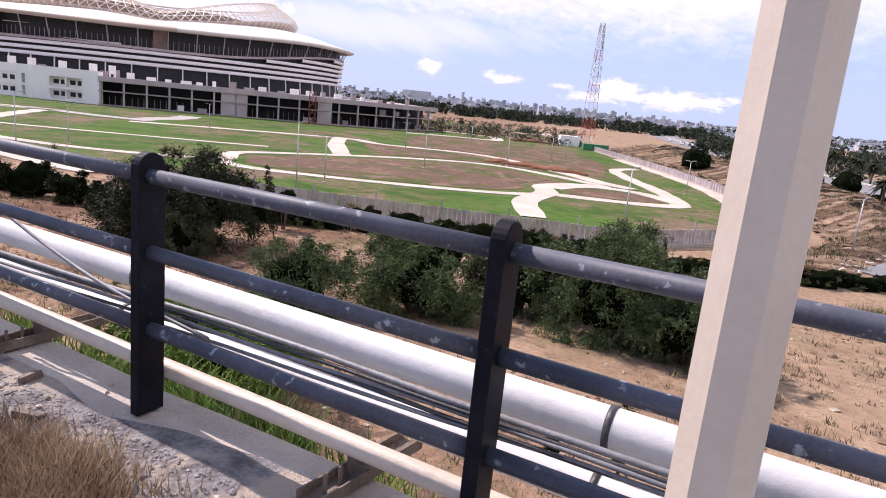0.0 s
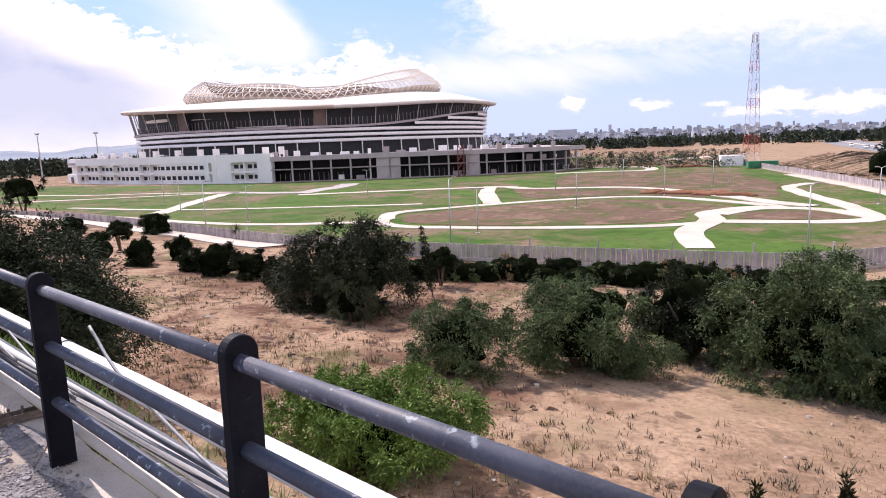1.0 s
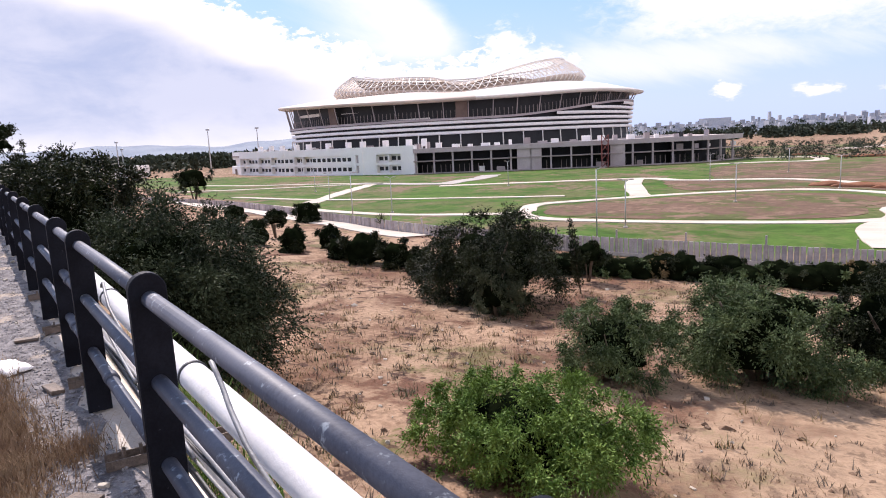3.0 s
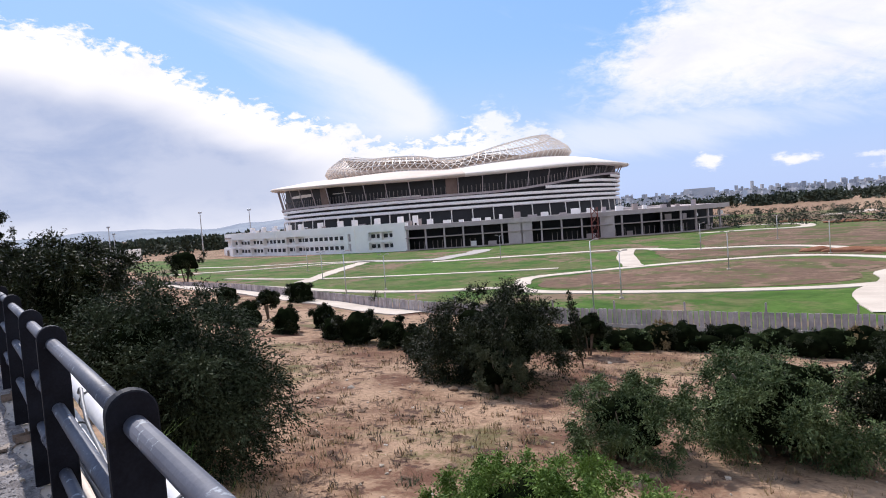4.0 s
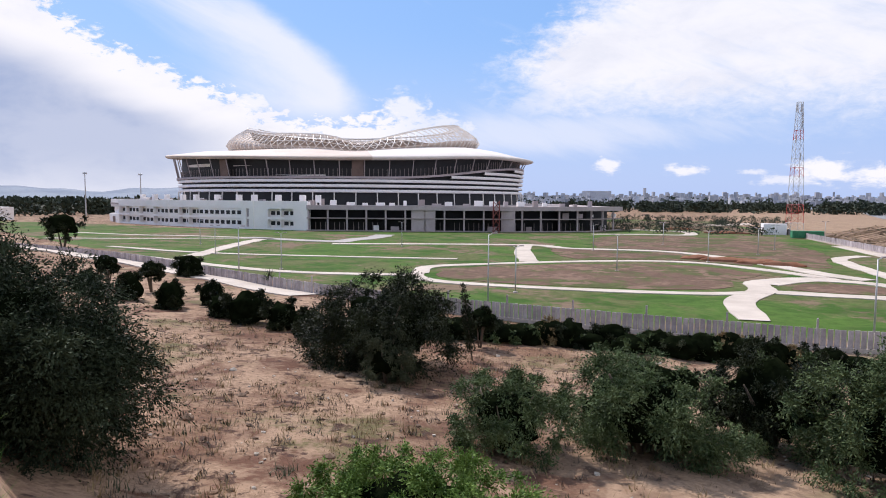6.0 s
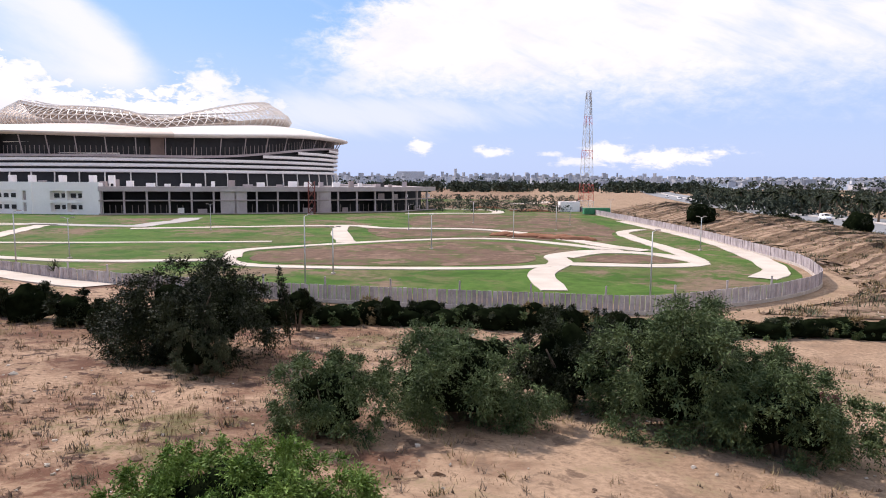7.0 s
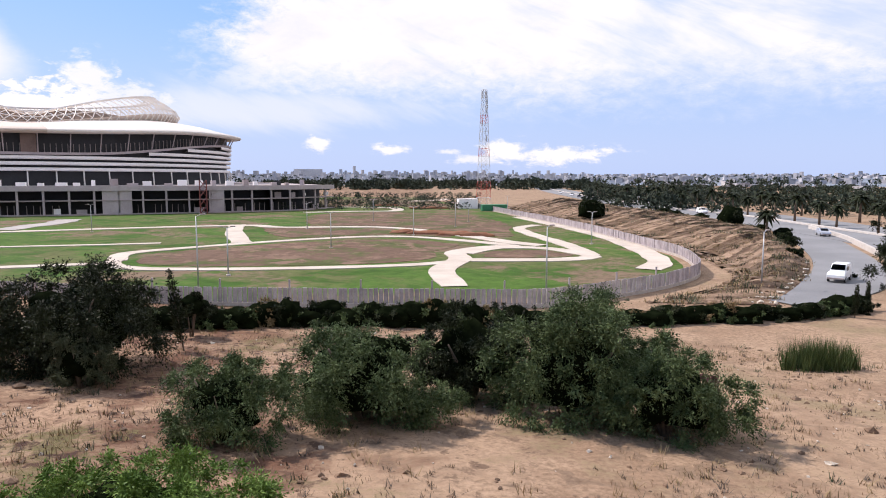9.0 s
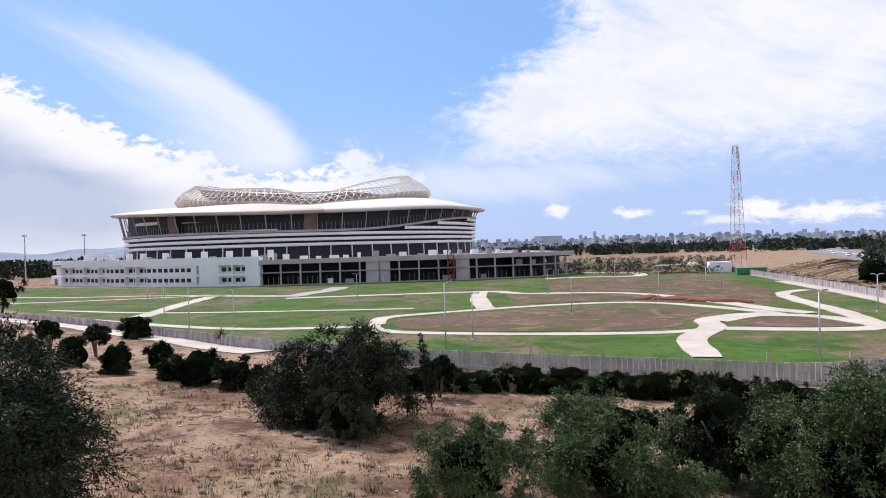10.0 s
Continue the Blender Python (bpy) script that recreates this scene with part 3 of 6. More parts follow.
def on_ground(x, y, lift=0.0, turn=0.0):
    return pose(x, y, ground_z(x, y) + lift, 0, 0, turn)


def build_ground():
    """One sheet from under the bridge to the horizon, finer near the slope."""
    along = [-4300, -2500, -1400, -800, -450, -250, -160, -110] + [-90 + 1.5 * k for k in range(107)] + [80, 110, 160, 250, 450, 800, 1400, 2500, 4300]
    out = [-3000, -1200, -500, -200, -60, -30, -12, -9, -3, 0.1, 0.9] + [1.5 + 0.9 * k for k in range(55)] + [55, 65, 80, 110, 160, 250, 400, 700, 1200, 2200, 4300]
    bm = bmesh.new()
    rows = []
    for q in out:
        row = []
        for a in along:
            p = ORIGIN + ALONG * a + OUT * q
            row.append(bm.verts.new((p.x, p.y, ground_z(p.x, p.y))))
        rows.append(row)
    for r, s in zip(rows, rows[1:]):
        for k in range(len(along) - 1):
            bm.faces.new((r[k], r[k + 1], s[k + 1], s[k]))
    solid("ground", bm, "soil", "dry reddish bare soil with sparse yellow grass", "ground", kind="structure", smooth=True)


build_ground()

# ---- park: lawns, paths, earth patches ----
PATHS = {
    "upper": ([(-88, 135), (-66, 145.6), (-54.7, 150.6), (-42, 154), (-33.5, 148), (-13.8, 149), (-0.8, 138), (8.7, 122.4), (13, 113.8), (17.8, 108)], 3.4),
    "middle": ([(-42.1, 88), (-44.8, 97), (-39, 104.5), (-30.5, 112.8), (-21.4, 120), (-11.5, 125), (-2.8, 123.6), (6.3, 115.8), (12.4, 109)], 2.6),
    "lower": ([(-43.5, 92), (-41, 84.5), (-35.4, 80.4), (-23.8, 80.1), (-11.7, 81.6), (-2, 84.2), (4.5, 88.8)], 2.2),
    "spur": ([(-46, 156), (-40.5, 135), (-32.5, 112.5)], 3.6),
    "fork": ([(14, 108), (8.6, 105.5), (3.4, 98.2), (3.7, 90), (1.0, 79), (2.2, 67)], 3.2),
    "ring": ([(4.3, 97), (10.2, 105), (17.5, 104), (21.5, 98), (22.4, 92.5), (18, 89.6), (12.6, 89), (5, 89)], 3.2),
    "right_link": ([(22.8, 94), (22.2, 109), (19.3, 131), (19, 146), (24.5, 156)], 2.8),
    "fence_side": ([(24, 188), (27.9, 162), (32, 131), (32.3, 104.5), (30.2, 87.5), (26, 79.5)], 3.2),
    "far_loop": ([(-41, 212), (-27, 219), (-13, 223), (-16, 246), (-36, 253)], 4.0),
    "far_bend": ([(-12, 312), (0, 330), (10, 352)], 9.0),
    "left_low": ([(-110, 92), (-74, 82.5), (-57.8, 81), (-41.5, 85.5)], 2.2),
    "left_diagonal": ([(-92, 94), (-104, 118), (-115, 143)], 3.5),
    "left_upper": ([(-165, 117), (-142.8, 127), (-123, 139.7), (-112, 143.5)], 2.4),
    "left_mid": ([(-126, 104), (-94, 101), (-60, 108), (-46, 112)], 1.8),
    "left_far": ([(-122, 144.5), (-112, 143.5), (-100, 142), (-88, 143)], 5.2),
    "podium_walk": ([(-91, 142), (-92, 152), (-92, 163), (-96, 176)], 6.0),
    "left_back": ([(-190, 140), (-160, 139), (-140, 143), (-122, 144.5)], 2.4),
}
LAWN = [(-330, 175), (-300, 120), (-190, 98), (-105, 84.5), (-62, 70.5), (-44, 64), (-26, 60.5), (-13, 59), (2, 58), (9.5, 58.2), (16, 62), (23, 68), (29, 75.5), (32, 84), (34, 94), (33.2, 108), (31.8, 134), (28.6, 163), (23, 200), (14, 260), (-10, 380), (-60, 390), (-75, 300), (-90, 240), (-170, 178), (-260, 190)]


def build_park():
    solid("lawn", area(bmesh.new(), LAWN, PARK + 0.05, 0.2), "lawn", "patchy green and brown park lawn", "lawn", kind="structure")
    patches = [[(-41, 97), (-33, 106), (-22, 114.5), (-11, 119), (-3, 117.5), (4, 109), (0, 100), (0.5, 93), (-3, 88), (-12, 84.5), (-24, 83), (-35, 84), (-39.5, 88)],
               [(7, 93), (9, 100), (13, 102.5), (18, 100), (20, 95), (18, 92.5), (12, 91.5)],
               [(-38, 148), (-14, 144), (-2, 134), (4, 124), (-4, 127), (-12, 128.5), (-24, 123), (-31, 128)],
               [(-28, 153), (-12, 153), (0, 142), (14, 125), (16, 140), (18, 160), (10, 200), (-8, 214), (-28, 212), (-36, 190)],
               [(-60, 240), (-36, 262), (-12, 256), (8, 240), (10, 260), (-10, 340), (-40, 360), (-70, 300)]]
    for outline in patches:
        ring = []
        pts = [Vector(p) for p in outline]
        for p in smooth_line(pts + [pts[0]], 2.5)[:-1]:
            k = 0.8 * noise.noise((p.x * 0.3, p.y * 0.3, 7))
            ring.append((p.x + k, p.y + k * 0.6))
        solid("bare_patch", area(bmesh.new(), ring, PARK + 0.09, 0.1), "dry_lawn", "brown bare earth patch with thin grass", "lawn", "bare patches", "structure")
    for key, (points, width) in PATHS.items():
        grey = key in ("left_far", "podium_walk")
        bm = ribbon(bmesh.new(), smooth_line(points, 2.0), width, PARK + 0.14 + 0.004 * (hash_of(key) % 9), thick=0.16, jitter=0.25)
        solid("path", bm, "grey_path" if grey else "path", "pale compacted gravel park path", "path", "park paths", "structure")
    for x, y, w in ((0, 131, 5), (5, 128, 4), (8, 126, 3.4), (-6, 133, 3), (-18, 262, 6), (-2, 240, 7)):
        bm = bmesh.new()
        bmesh.ops.create_icosphere(bm, subdivisions=3, radius=1.0)
        for v in bm.verts:
            v.co *= 1 + 0.35 * noise.noise(v.co * 1.6 + Vector((x, y, 0)))
            v.co = Vector((v.co.x * w, v.co.y * 1.2, max(-0.1, v.co.z) * 0.75))
        solid("soil_heap", bm, "red_earth", "low heap of freshly dug red earth", "soil heap", "soil heaps", m=at(x, y, PARK + 0.1), smooth=True)
    # strip of pale road outside the fence, climbing slope behind it
    bm = ribbon(bmesh.new(), smooth_line([(-330, 134), (-190, 101), (-105, 80.5), (-75.4, 72), (-50, 62), (-42, 59.5)], 3), 4.6, lambda x, y: max(PARK, ground_z(x, y)) + 0.12, thick=0.3)
    solid("service_road", bm, "path", "pale dusty service road outside the fence", "road", kind="structure")


def hash_of(text):
    return sum(ord(c) for c in text)


build_park()

FENCE = smooth_line([(-300, 122), (-190, 96), (-105, 83), (-62, 68.5), (-44, 62), (-26, 58.2), (-13, 57), (2, 56.3), (9.5, 56.5), (16, 60.3), (23.6, 66.2), (30, 74), (33, 83), (34.8, 94), (34, 108), (32.6, 134), (29.3, 163), (23.6, 200), (15, 255)], 0.55)


def build_fence():
    """Concrete palings; those nearest the viewpoint are pieces of their own."""
    ob = thing("fence", "weathered grey and mauve concrete paling fence round the park", "fence", kind="structure")
    bm = box(bmesh.new(), (0.36, 0.07, 1.75), at(0, 0, 0.875), 0.012)
    slat = mesh_of("paling", bm, "fence")
    tall = mesh_of("fence_post", box(bmesh.new(), (0.14, 0.14, 2.5), at(0, 0, 1.25), 0.02), "fence")
    rest, base = bmesh.new(), bmesh.new()
    walked, near = 0.0, 0
    rng = random.Random(4)
    points = [FENCE[0]]
    for a, b in zip(FENCE, FENCE[1:]):
        points.append(b)
    # even steps of 0.44 m
    even, left = [points[0]], 0.0
    for a, b in zip(points, points[1:]):
        length = (b - a).length
        while left + length >= 0.44:
            t = (0.44 - left) / length
            a = a.lerp(b, t)
            even.append(a)
            length, left = (b - a).length, 0.0
        left += length
    for i, p in enumerate(even[:-1]):
        d = even[i + 1] - p
        m = at(p.x, p.y, PARK - 0.05) @ Matrix.Rotation(math.atan2(d.y, d.x), 4, "Z")
        m = m @ pose(0, 0.02 * rng.uniform(-1, 1), -0.06 * rng.random(), 1.5 * rng.uniform(-1, 1), 1.2 * rng.uniform(-1, 1), 0)
        if -48 < p.x < 24 and p.y < 70 and near < 290:
            near += 1
            o = new("paling", slat)
            o.parent = ob
            o.matrix_world = m
        else:
            box(rest, (0.36, 0.07, 1.75), m @ at(0, 0, 0.875))
        if i % 14 == 0 and -50 < p.x < 26 and p.y < 70:
            o = new("fence_post", tall)
            o.parent = ob
            o.matrix_world = m
    part("palings", rest, "fence_rest", ob)["kind"] = "stuff"
    ribbon(base, [even[i] for i in range(0, len(even), 3)], 0.22, PARK + 0.35, thick=0.6)
    part("plinth", base, "concrete", ob)


build_fence()

# ---- stadium: long podium, striped drum, sweeping roof and saddle-shaped lattice crown ----
STADIUM = at(-174.6, 289.3, 0) @ Matrix.Rotation(math.radians(31.1), 4, "Z")
PODIUM_FRONT = [Vector(p) for p in ((-272, 250), (-258, 214), (-236, 200), (-199, 190.3), (-156, 185.6), (-131, 185.6), (-105.4, 194.6), (-68.5, 211), (-46, 226.5), (-37, 246))]


def rim(th, r, z):
    """th: 0 faces the viewpoint, growing anticlockwise seen from above."""
    return Vector((r * math.sin(th), -r * math.cos(th), z))


def band(bm, low, high, steps=160, start=0.0, end=2 * math.pi):
    """A strip between two (radius, height) functions of the angle."""
    closed = abs(end - start - 2 * math.pi) < 1e-6
    ths = [start + (end - start) * k / steps for k in range(steps if closed else steps + 1)]
    rows = [[bm.verts.new(rim(th, *f(th))) for f in (low, high)] for th in ths]
    pairs = list(zip(rows, rows[1:])) + ([(rows[-1], rows[0])] if closed else [])
    for a, b in pairs:
        bm.faces.new((a[0], b[0], b[1], a[1]))
    return bm


def by_angle(*stops):
    """A height that follows (degrees, metres) stops round the bowl, smoothed."""
    xs = np.array([s[0] for s in stops], float)
    zs = np.array([s[1] for s in stops], float)

    def height(th):
        d = (math.degrees(th) + 180) % 360 - 180
        return float(sum(np.interp((d + o + 180) % 360 - 180, xs, zs) * w for o, w in ((-6, 0.15), (-3, 0.2), (0, 0.3), (3, 0.2), (6, 0.15))))
    return height


lip_z = by_angle((-180, 22.5), (-120, 21), (-75, 18.9), (-46, 16.9), (-20, 15.9), (-6, 15.6), (13, 16.2), (37, 18.0), (62, 18.3), (90, 19.3), (130, 21), (180, 22.5))
base_z = by_angle((-180, 27), (-79, 22.9), (-50, 21.6), (-16, 21.8), (0, 20.2), (12, 21.8), (40, 24.2), (55, 25.0), (90, 26.2), (180, 27))
crown_z = by_angle((-180, 35.5), (-130, 36.2), (-92, 35.4), (-66, 32.6), (-45, 29.6), (-23, 28.8), (-10, 27.8), (0, 24.6), (8, 26.0), (28, 31.0), (45, 34.2), (62, 36.2), (80, 36.8), (100, 36.5), (140, 36.5), (180, 35.5))
beam_z = by_angle((-180, 9.1), (8, 9.1), (16, 9.4), (23, 10.2), (31, 11.5), (39, 12.8), (48, 14.0), (58, 14.7), (90, 15.4), (130, 15.4), (150, 9.1), (180, 9.1))


class Front:
    """Places along the podium's front: distance along it, out from it, height."""

    def __init__(self, points):
        self.legs, self.length = [], 0.0
        for a, b in zip(points, points[1:]):
            self.legs.append((self.length, a, (b - a).normalized(), (b - a).length))
            self.length += (b - a).length

    def at(self, s, back=0.0, z=0.0):
        """A pose with x along the front and y into the building."""
        for start, a, d, length in self.legs:
            if s <= start + length or (start, a, d, length) == self.legs[-1]:
                p = a + d * (s - start) + Vector((-d.y, d.x)) * back
                return STADIUM.inverted() @ at(p.x, p.y, z) @ Matrix.Rotation(math.atan2(d.y, d.x), 4, "Z")


def build_podium(ob):
    B = PARK
    front = Front(PODIUM_FRONT)
    marks = [leg[0] for leg in front.legs] + [front.length]
    wing0, wing1 = marks[2], marks[5]
    inv = STADIUM.inverted()
    # terrace deck over the whole footprint
    plan = [inv @ Vector((p.x, p.y, 0)) for p in PODIUM_FRONT]
    plan = [(p.x, p.y + 0.6) for p in plan] + [tuple(rim(math.radians(a), 113, 0).xy) for a in range(100, 262, 9)]
    part("terrace", area(bmesh.new(), plan, -1.05, 0.6), "taupe", ob, "grey concrete terrace deck")
    # recessed storeys behind the open half, their shade painted near-black; floor edge, ground slab
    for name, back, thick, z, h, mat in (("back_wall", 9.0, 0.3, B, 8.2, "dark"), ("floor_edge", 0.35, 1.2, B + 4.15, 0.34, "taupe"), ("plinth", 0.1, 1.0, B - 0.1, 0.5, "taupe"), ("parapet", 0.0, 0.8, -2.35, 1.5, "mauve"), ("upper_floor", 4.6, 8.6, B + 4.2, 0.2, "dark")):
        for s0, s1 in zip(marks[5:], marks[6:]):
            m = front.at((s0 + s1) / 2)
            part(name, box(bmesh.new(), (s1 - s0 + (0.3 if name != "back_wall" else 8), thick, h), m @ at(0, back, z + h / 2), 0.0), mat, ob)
    column = mesh_of("column", box(bmesh.new(), (0.55, 0.55, 7.4), at(0, 0, 3.7), 0.04), "mauve")
    stud = mesh_of("railing", box(bmesh.new(), (0.16, 0.12, 2.6), at(0, 0, 1.3)), "taupe")
    s, k = wing1 + 0.4, 0
    rng = random.Random(14)
    while s < front.length - 0.5:
        o = part("column", column, "mauve", ob)
        o.matrix_local = front.at(s, 0.35, B)
        if k not in (4, 5):
            for j in range(1, 4):
                if rng.random() < 0.75:
                    o = part("stud", stud, "taupe", ob)
                    o.matrix_local = front.at(s + 1.7 * j, 3.0, B + 0.3)
        if rng.random() < 0.5:
            w = rng.uniform(1.2, 3.6)
            o = part("site_panel", box(bmesh.new(), (w, 0.3, rng.uniform(0.9, 2.2)), at(0, 0, 0.8)), rng.choice(("mauve", "taupe", "white")), ob, "panels stored in the open storey")
            o.matrix_local = front.at(s + 3, 2.2, B + rng.choice((0.2, 4.6)))
        s, k = s + 6.55, k + 1
    for s0, w in ((wing1 + 39.2, 8.0), (wing1 + 67.5, 4.6)):
        part("infill_wall", box(bmesh.new(), (w, 0.25, 7.2), front.at(s0, 0.2, B + 3.6)), "mauve", ob, "mauve rendered infill wall")
    # pale wing: loggias and window openings on two storeys
    bays = 19
    w = (wing1 - wing0) / bays
    # openings are near-black slabs, the rooms' shade put into the colour
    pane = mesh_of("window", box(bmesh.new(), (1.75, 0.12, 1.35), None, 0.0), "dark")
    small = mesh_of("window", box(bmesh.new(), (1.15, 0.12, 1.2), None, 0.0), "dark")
    sill = mesh_of("window_sill", box(bmesh.new(), (2.0, 0.3, 0.12), None, 0.0), "white")
    kinds = "AABABCBBAABBBBDPAAP"
    for k in range(bays):
        s = wing0 + (k + 0.5) * w
        kind = kinds[k]
        m = front.at(s)
        wall = bmesh.new()
        for z, h in ((B - 0.2, 0.95), (B + 3.55, 0.75), (B + 7.2, 2.75)):
            box(wall, (w + 0.05, 0.5, h), m @ at(0, 0.25, z + h / 2))
        box(wall, (w + 0.05, 0.3, 10.0), m @ at(0, 1.75, B + 4.8))
        for z in (B + 0.75, B + 4.3):
            h = 2.8 if z < B + 2 else 2.9
            if kind == "P":
                box(wall, (w + 0.05, 1.2, h), m @ at(0, 0.6, z + h / 2))
                continue
            if kind == "D":
                for x in (-2.1, 2.1):
                    box(wall, (w / 2 - 0.7, 0.5, h), m @ at(x * 0.86, 0.25, z + h / 2))
                part("door_panel", box(bmesh.new(), (1.9, 0.1, h - 0.1), m @ at(0, 0.55, z + h / 2)), "mauve", ob, "mauve shuttered doorway")
                continue
            if kind in "AC":
                box(wall, (0.42, 1.6, h), m @ at(-w / 2 + 0.2, 0.8, z + h / 2))
                spots, back = ((-1.25, 1.25), 1.56)
            else:
                box(wall, (w + 0.05, 0.2, h), m @ at(0, 0.36, z + h / 2))
                spots, back = ((-1.4, 1.4), 0.2)
            for x in spots:
                o = part("window", pane if kind != "C" else small, "dark", ob)
                o.matrix_local = m @ at(x, back, z + 1.45)
                o = part("window_sill", sill, "white", ob)
                o.matrix_local = m @ at(x, back, z + 0.68)
        part("wing_bay", wall, "white", ob, "pale concrete bay with two storeys of openings")
    # set-back end block
    end = bmesh.new()
    for a, b in ((0, 1), (1, 2)):
        m, length = front.at((marks[a] + marks[b]) / 2), marks[b] - marks[a]
        for back, z, h in ((0.6, B - 0.2, 3.6), (3.0, B + 3.4, 3.4), (1.4, B + 6.6, 3.4)):
            box(end, (length + 1.0, 1.2, h), m @ at(0, back, z + h / 2))
        box(end, (length, 4.0, 0.3), m @ at(0, 2.0, B + 3.5))
    part("end_block", end, "white", ob, "sunlit white end block of the podium")
    part("gate_panel", box(bmesh.new(), (5.5, 0.2, 2.6), front.at(marks[1] + 14, -0.3, B + 1.3)), "earth_brown", ob, "brown timber gate at the end block")
    # pylons, huts and stacked panels on the terrace
    rng = random.Random(9)
    pylon = bmesh.new()
    box(pylon, (1.7, 1.7, 2.6), at(0, 0, 2.3), 0.05)
    box(pylon, (0.3, 1.2, 1.2), at(-0.7, 0, 0.5))
    box(pylon, (0.3, 1.2, 1.2), at(0.7, 0, 0.5))
    pylon = mesh_of("pylon", pylon, "white")
    for k in range(11):
        o = part("pylon", pylon, "white", ob, "white terrace pylon")
        o.matrix_local = front.at(wing0 + 8 + 10.2 * k + rng.uniform(-1.5, 1.5), 6.5, -1.05)
    for k in range(46):
        s = marks[1] + 6 + k * (front.length - marks[1] - 12) / 46 + rng.uniform(-1, 1)
        bw, bh = rng.uniform(0.9, 3.4), rng.uniform(0.8, 2.4)
        o = part("terrace_hut", box(bmesh.new(), (bw, 1.4, bh), at(0, 0, bh / 2), 0.04), rng.choice(("white", "mauve", "taupe", "white") if s < wing1 + 30 else ("taupe", "mauve", "dark", "white")), ob)
        o.matrix_local = front.at(s, rng.uniform(5, 14), -1.05)


def build_bowl(ob):
    two = 2 * math.pi
    # near-black covers the dark glazing and the shade behind bands and undercroft
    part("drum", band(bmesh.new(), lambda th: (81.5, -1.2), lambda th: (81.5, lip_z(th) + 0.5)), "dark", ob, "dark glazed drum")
    # undercroft columns
    for k in range(64):
        th = two * k / 64
        part("undercroft_column", tube(bmesh.new(), [rim(th, 83.6, -1.1), rim(th, 83.2, 3.9)], 0.24, 6), "lattice", ob)
    # three bands all round; more of them where the beam climbs
    for k in range(6):
        z, steps = 3.7 + 1.97 * k, 200
        runs, run = [], []
        for j in range(steps + 1):
            th = -math.pi + two * j / steps
            if k < 3 or beam_z(th) > z + 1.0:
                run.append(th)
            elif run:
                runs.append(run)
                run = []
        if run:
            runs.append(run)
        for run in runs:
            bm, rows = bmesh.new(), []
            for th in run:
                r = 82.9 + 0.09 * (z - 3.7)
                rows.append([bm.verts.new(rim(th, rr, zz)) for rr, zz in ((r - 1.2, z), (r, z), (r + 0.22, z + 0.3), (r + 0.12, z + 1.12), (r - 1.2, z + 1.2))])
            for a, b in zip(rows, rows[1:]):
                for j in range(4):
                    bm.faces.new((a[j], b[j], b[j + 1], a[j + 1]))
            part("facade_band", bm, "white", ob, "white horizontal facade band")
    bm, rows = bmesh.new(), []
    for j in range(201):
        th = two * j / 200
        z = beam_z(th)
        rows.append([bm.verts.new(rim(th, rr, zz)) for rr, zz in ((82.4, z - 0.1), (83.9, z - 0.1), (84.0, z + 0.75), (82.4, z + 0.75))])
    for a, b in zip(rows, rows[1:]):
        for j in range(3):
            bm.faces.new((a[j], b[j], b[j + 1], a[j + 1]))
    part("sweeping_beam", bm, "mauve", ob, "grey beam sweeping up towards the roof edge")
    # leaning columns of the gallery and thin mullions behind them
    for k in range(56):
        th = two * (k + 0.35) / 56
        part("gallery_column", tube(bmesh.new(), [rim(th, 83.2, beam_z(th) + 0.3), rim(th, 85.2, lip_z(th) + 0.2)], 0.2, 6), "mauve", ob)
    bm = bmesh.new()
    for k in range(300):
        th = two * k / 300
        box(bm, (0.14, 0.14, 3.4), Matrix.Translation(rim(th, 81.9, beam_z(th) + 2.0)) @ Matrix.Rotation(th, 4, "Z"))
    part("mullions", bm, "taupe", ob)["kind"] = "stuff"
    for a, w in ((-39.5, 3.0), (-1.0, 3.0)):
        bm = band(bmesh.new(), lambda th: (83.7, beam_z(th) + 0.2), lambda th: (84.3, lip_z(th) + 0.2), 6, math.radians(a), math.radians(a + w))
        part("stair_tower", bm, "earth_brown", ob, "brown stair tower between the glazing")
    for a, w, z, h in ((-60, 14, 14.2, 1.0), (-36, 7, 13.6, 0.9), (-22, 14, 10.2, 0.9)):
        bm = band(bmesh.new(), lambda th: (81.9, z + 0.3 * math.sin(9 * th)), lambda th: (81.9, z + h * (0.6 + 0.4 * math.sin(5 * th))), 14, math.radians(a), math.radians(a + w))
        part("seating_tier", bm, "lattice", ob, "pale seating tier seen through the gallery")
    # roof skin with a rounded lip, tan over one half and white over the other
    tilt = lambda th, u, bulge: lip_z(th) * (1 - u) + base_z(th) * u + bulge
    prof = [(lambda th: (81, lip_z(th) + 0.5)), (lambda th: (86.6, lip_z(th) - 0.1)), (lambda th: (88.0, lip_z(th) + 0.15)), (lambda th: (88.6, lip_z(th) + 0.75)), (lambda th: (88.0, lip_z(th) + 1.3)),
            (lambda th: (80, tilt(th, 0.24, 1.5))), (lambda th: (72, tilt(th, 0.54, 1.5))), (lambda th: (65, tilt(th, 0.82, 0.8))), (lambda th: (59, base_z(th))), (lambda th: (46, base_z(th) - 3))]
    for name, mat, label, a0, a1 in (("roof", "roof_tan", "tan roof skin with a thin rounded lip", 125, 364), ("roof_panel", "cream", "white roof skin sweeping over the flank", 4, 125)):
        bm = bmesh.new()
        ths = [math.radians(a0 + (a1 - a0) * k / 120) for k in range(121)]
        rows = [[bm.verts.new(rim(th, *f(th))) for f in prof] for th in ths]
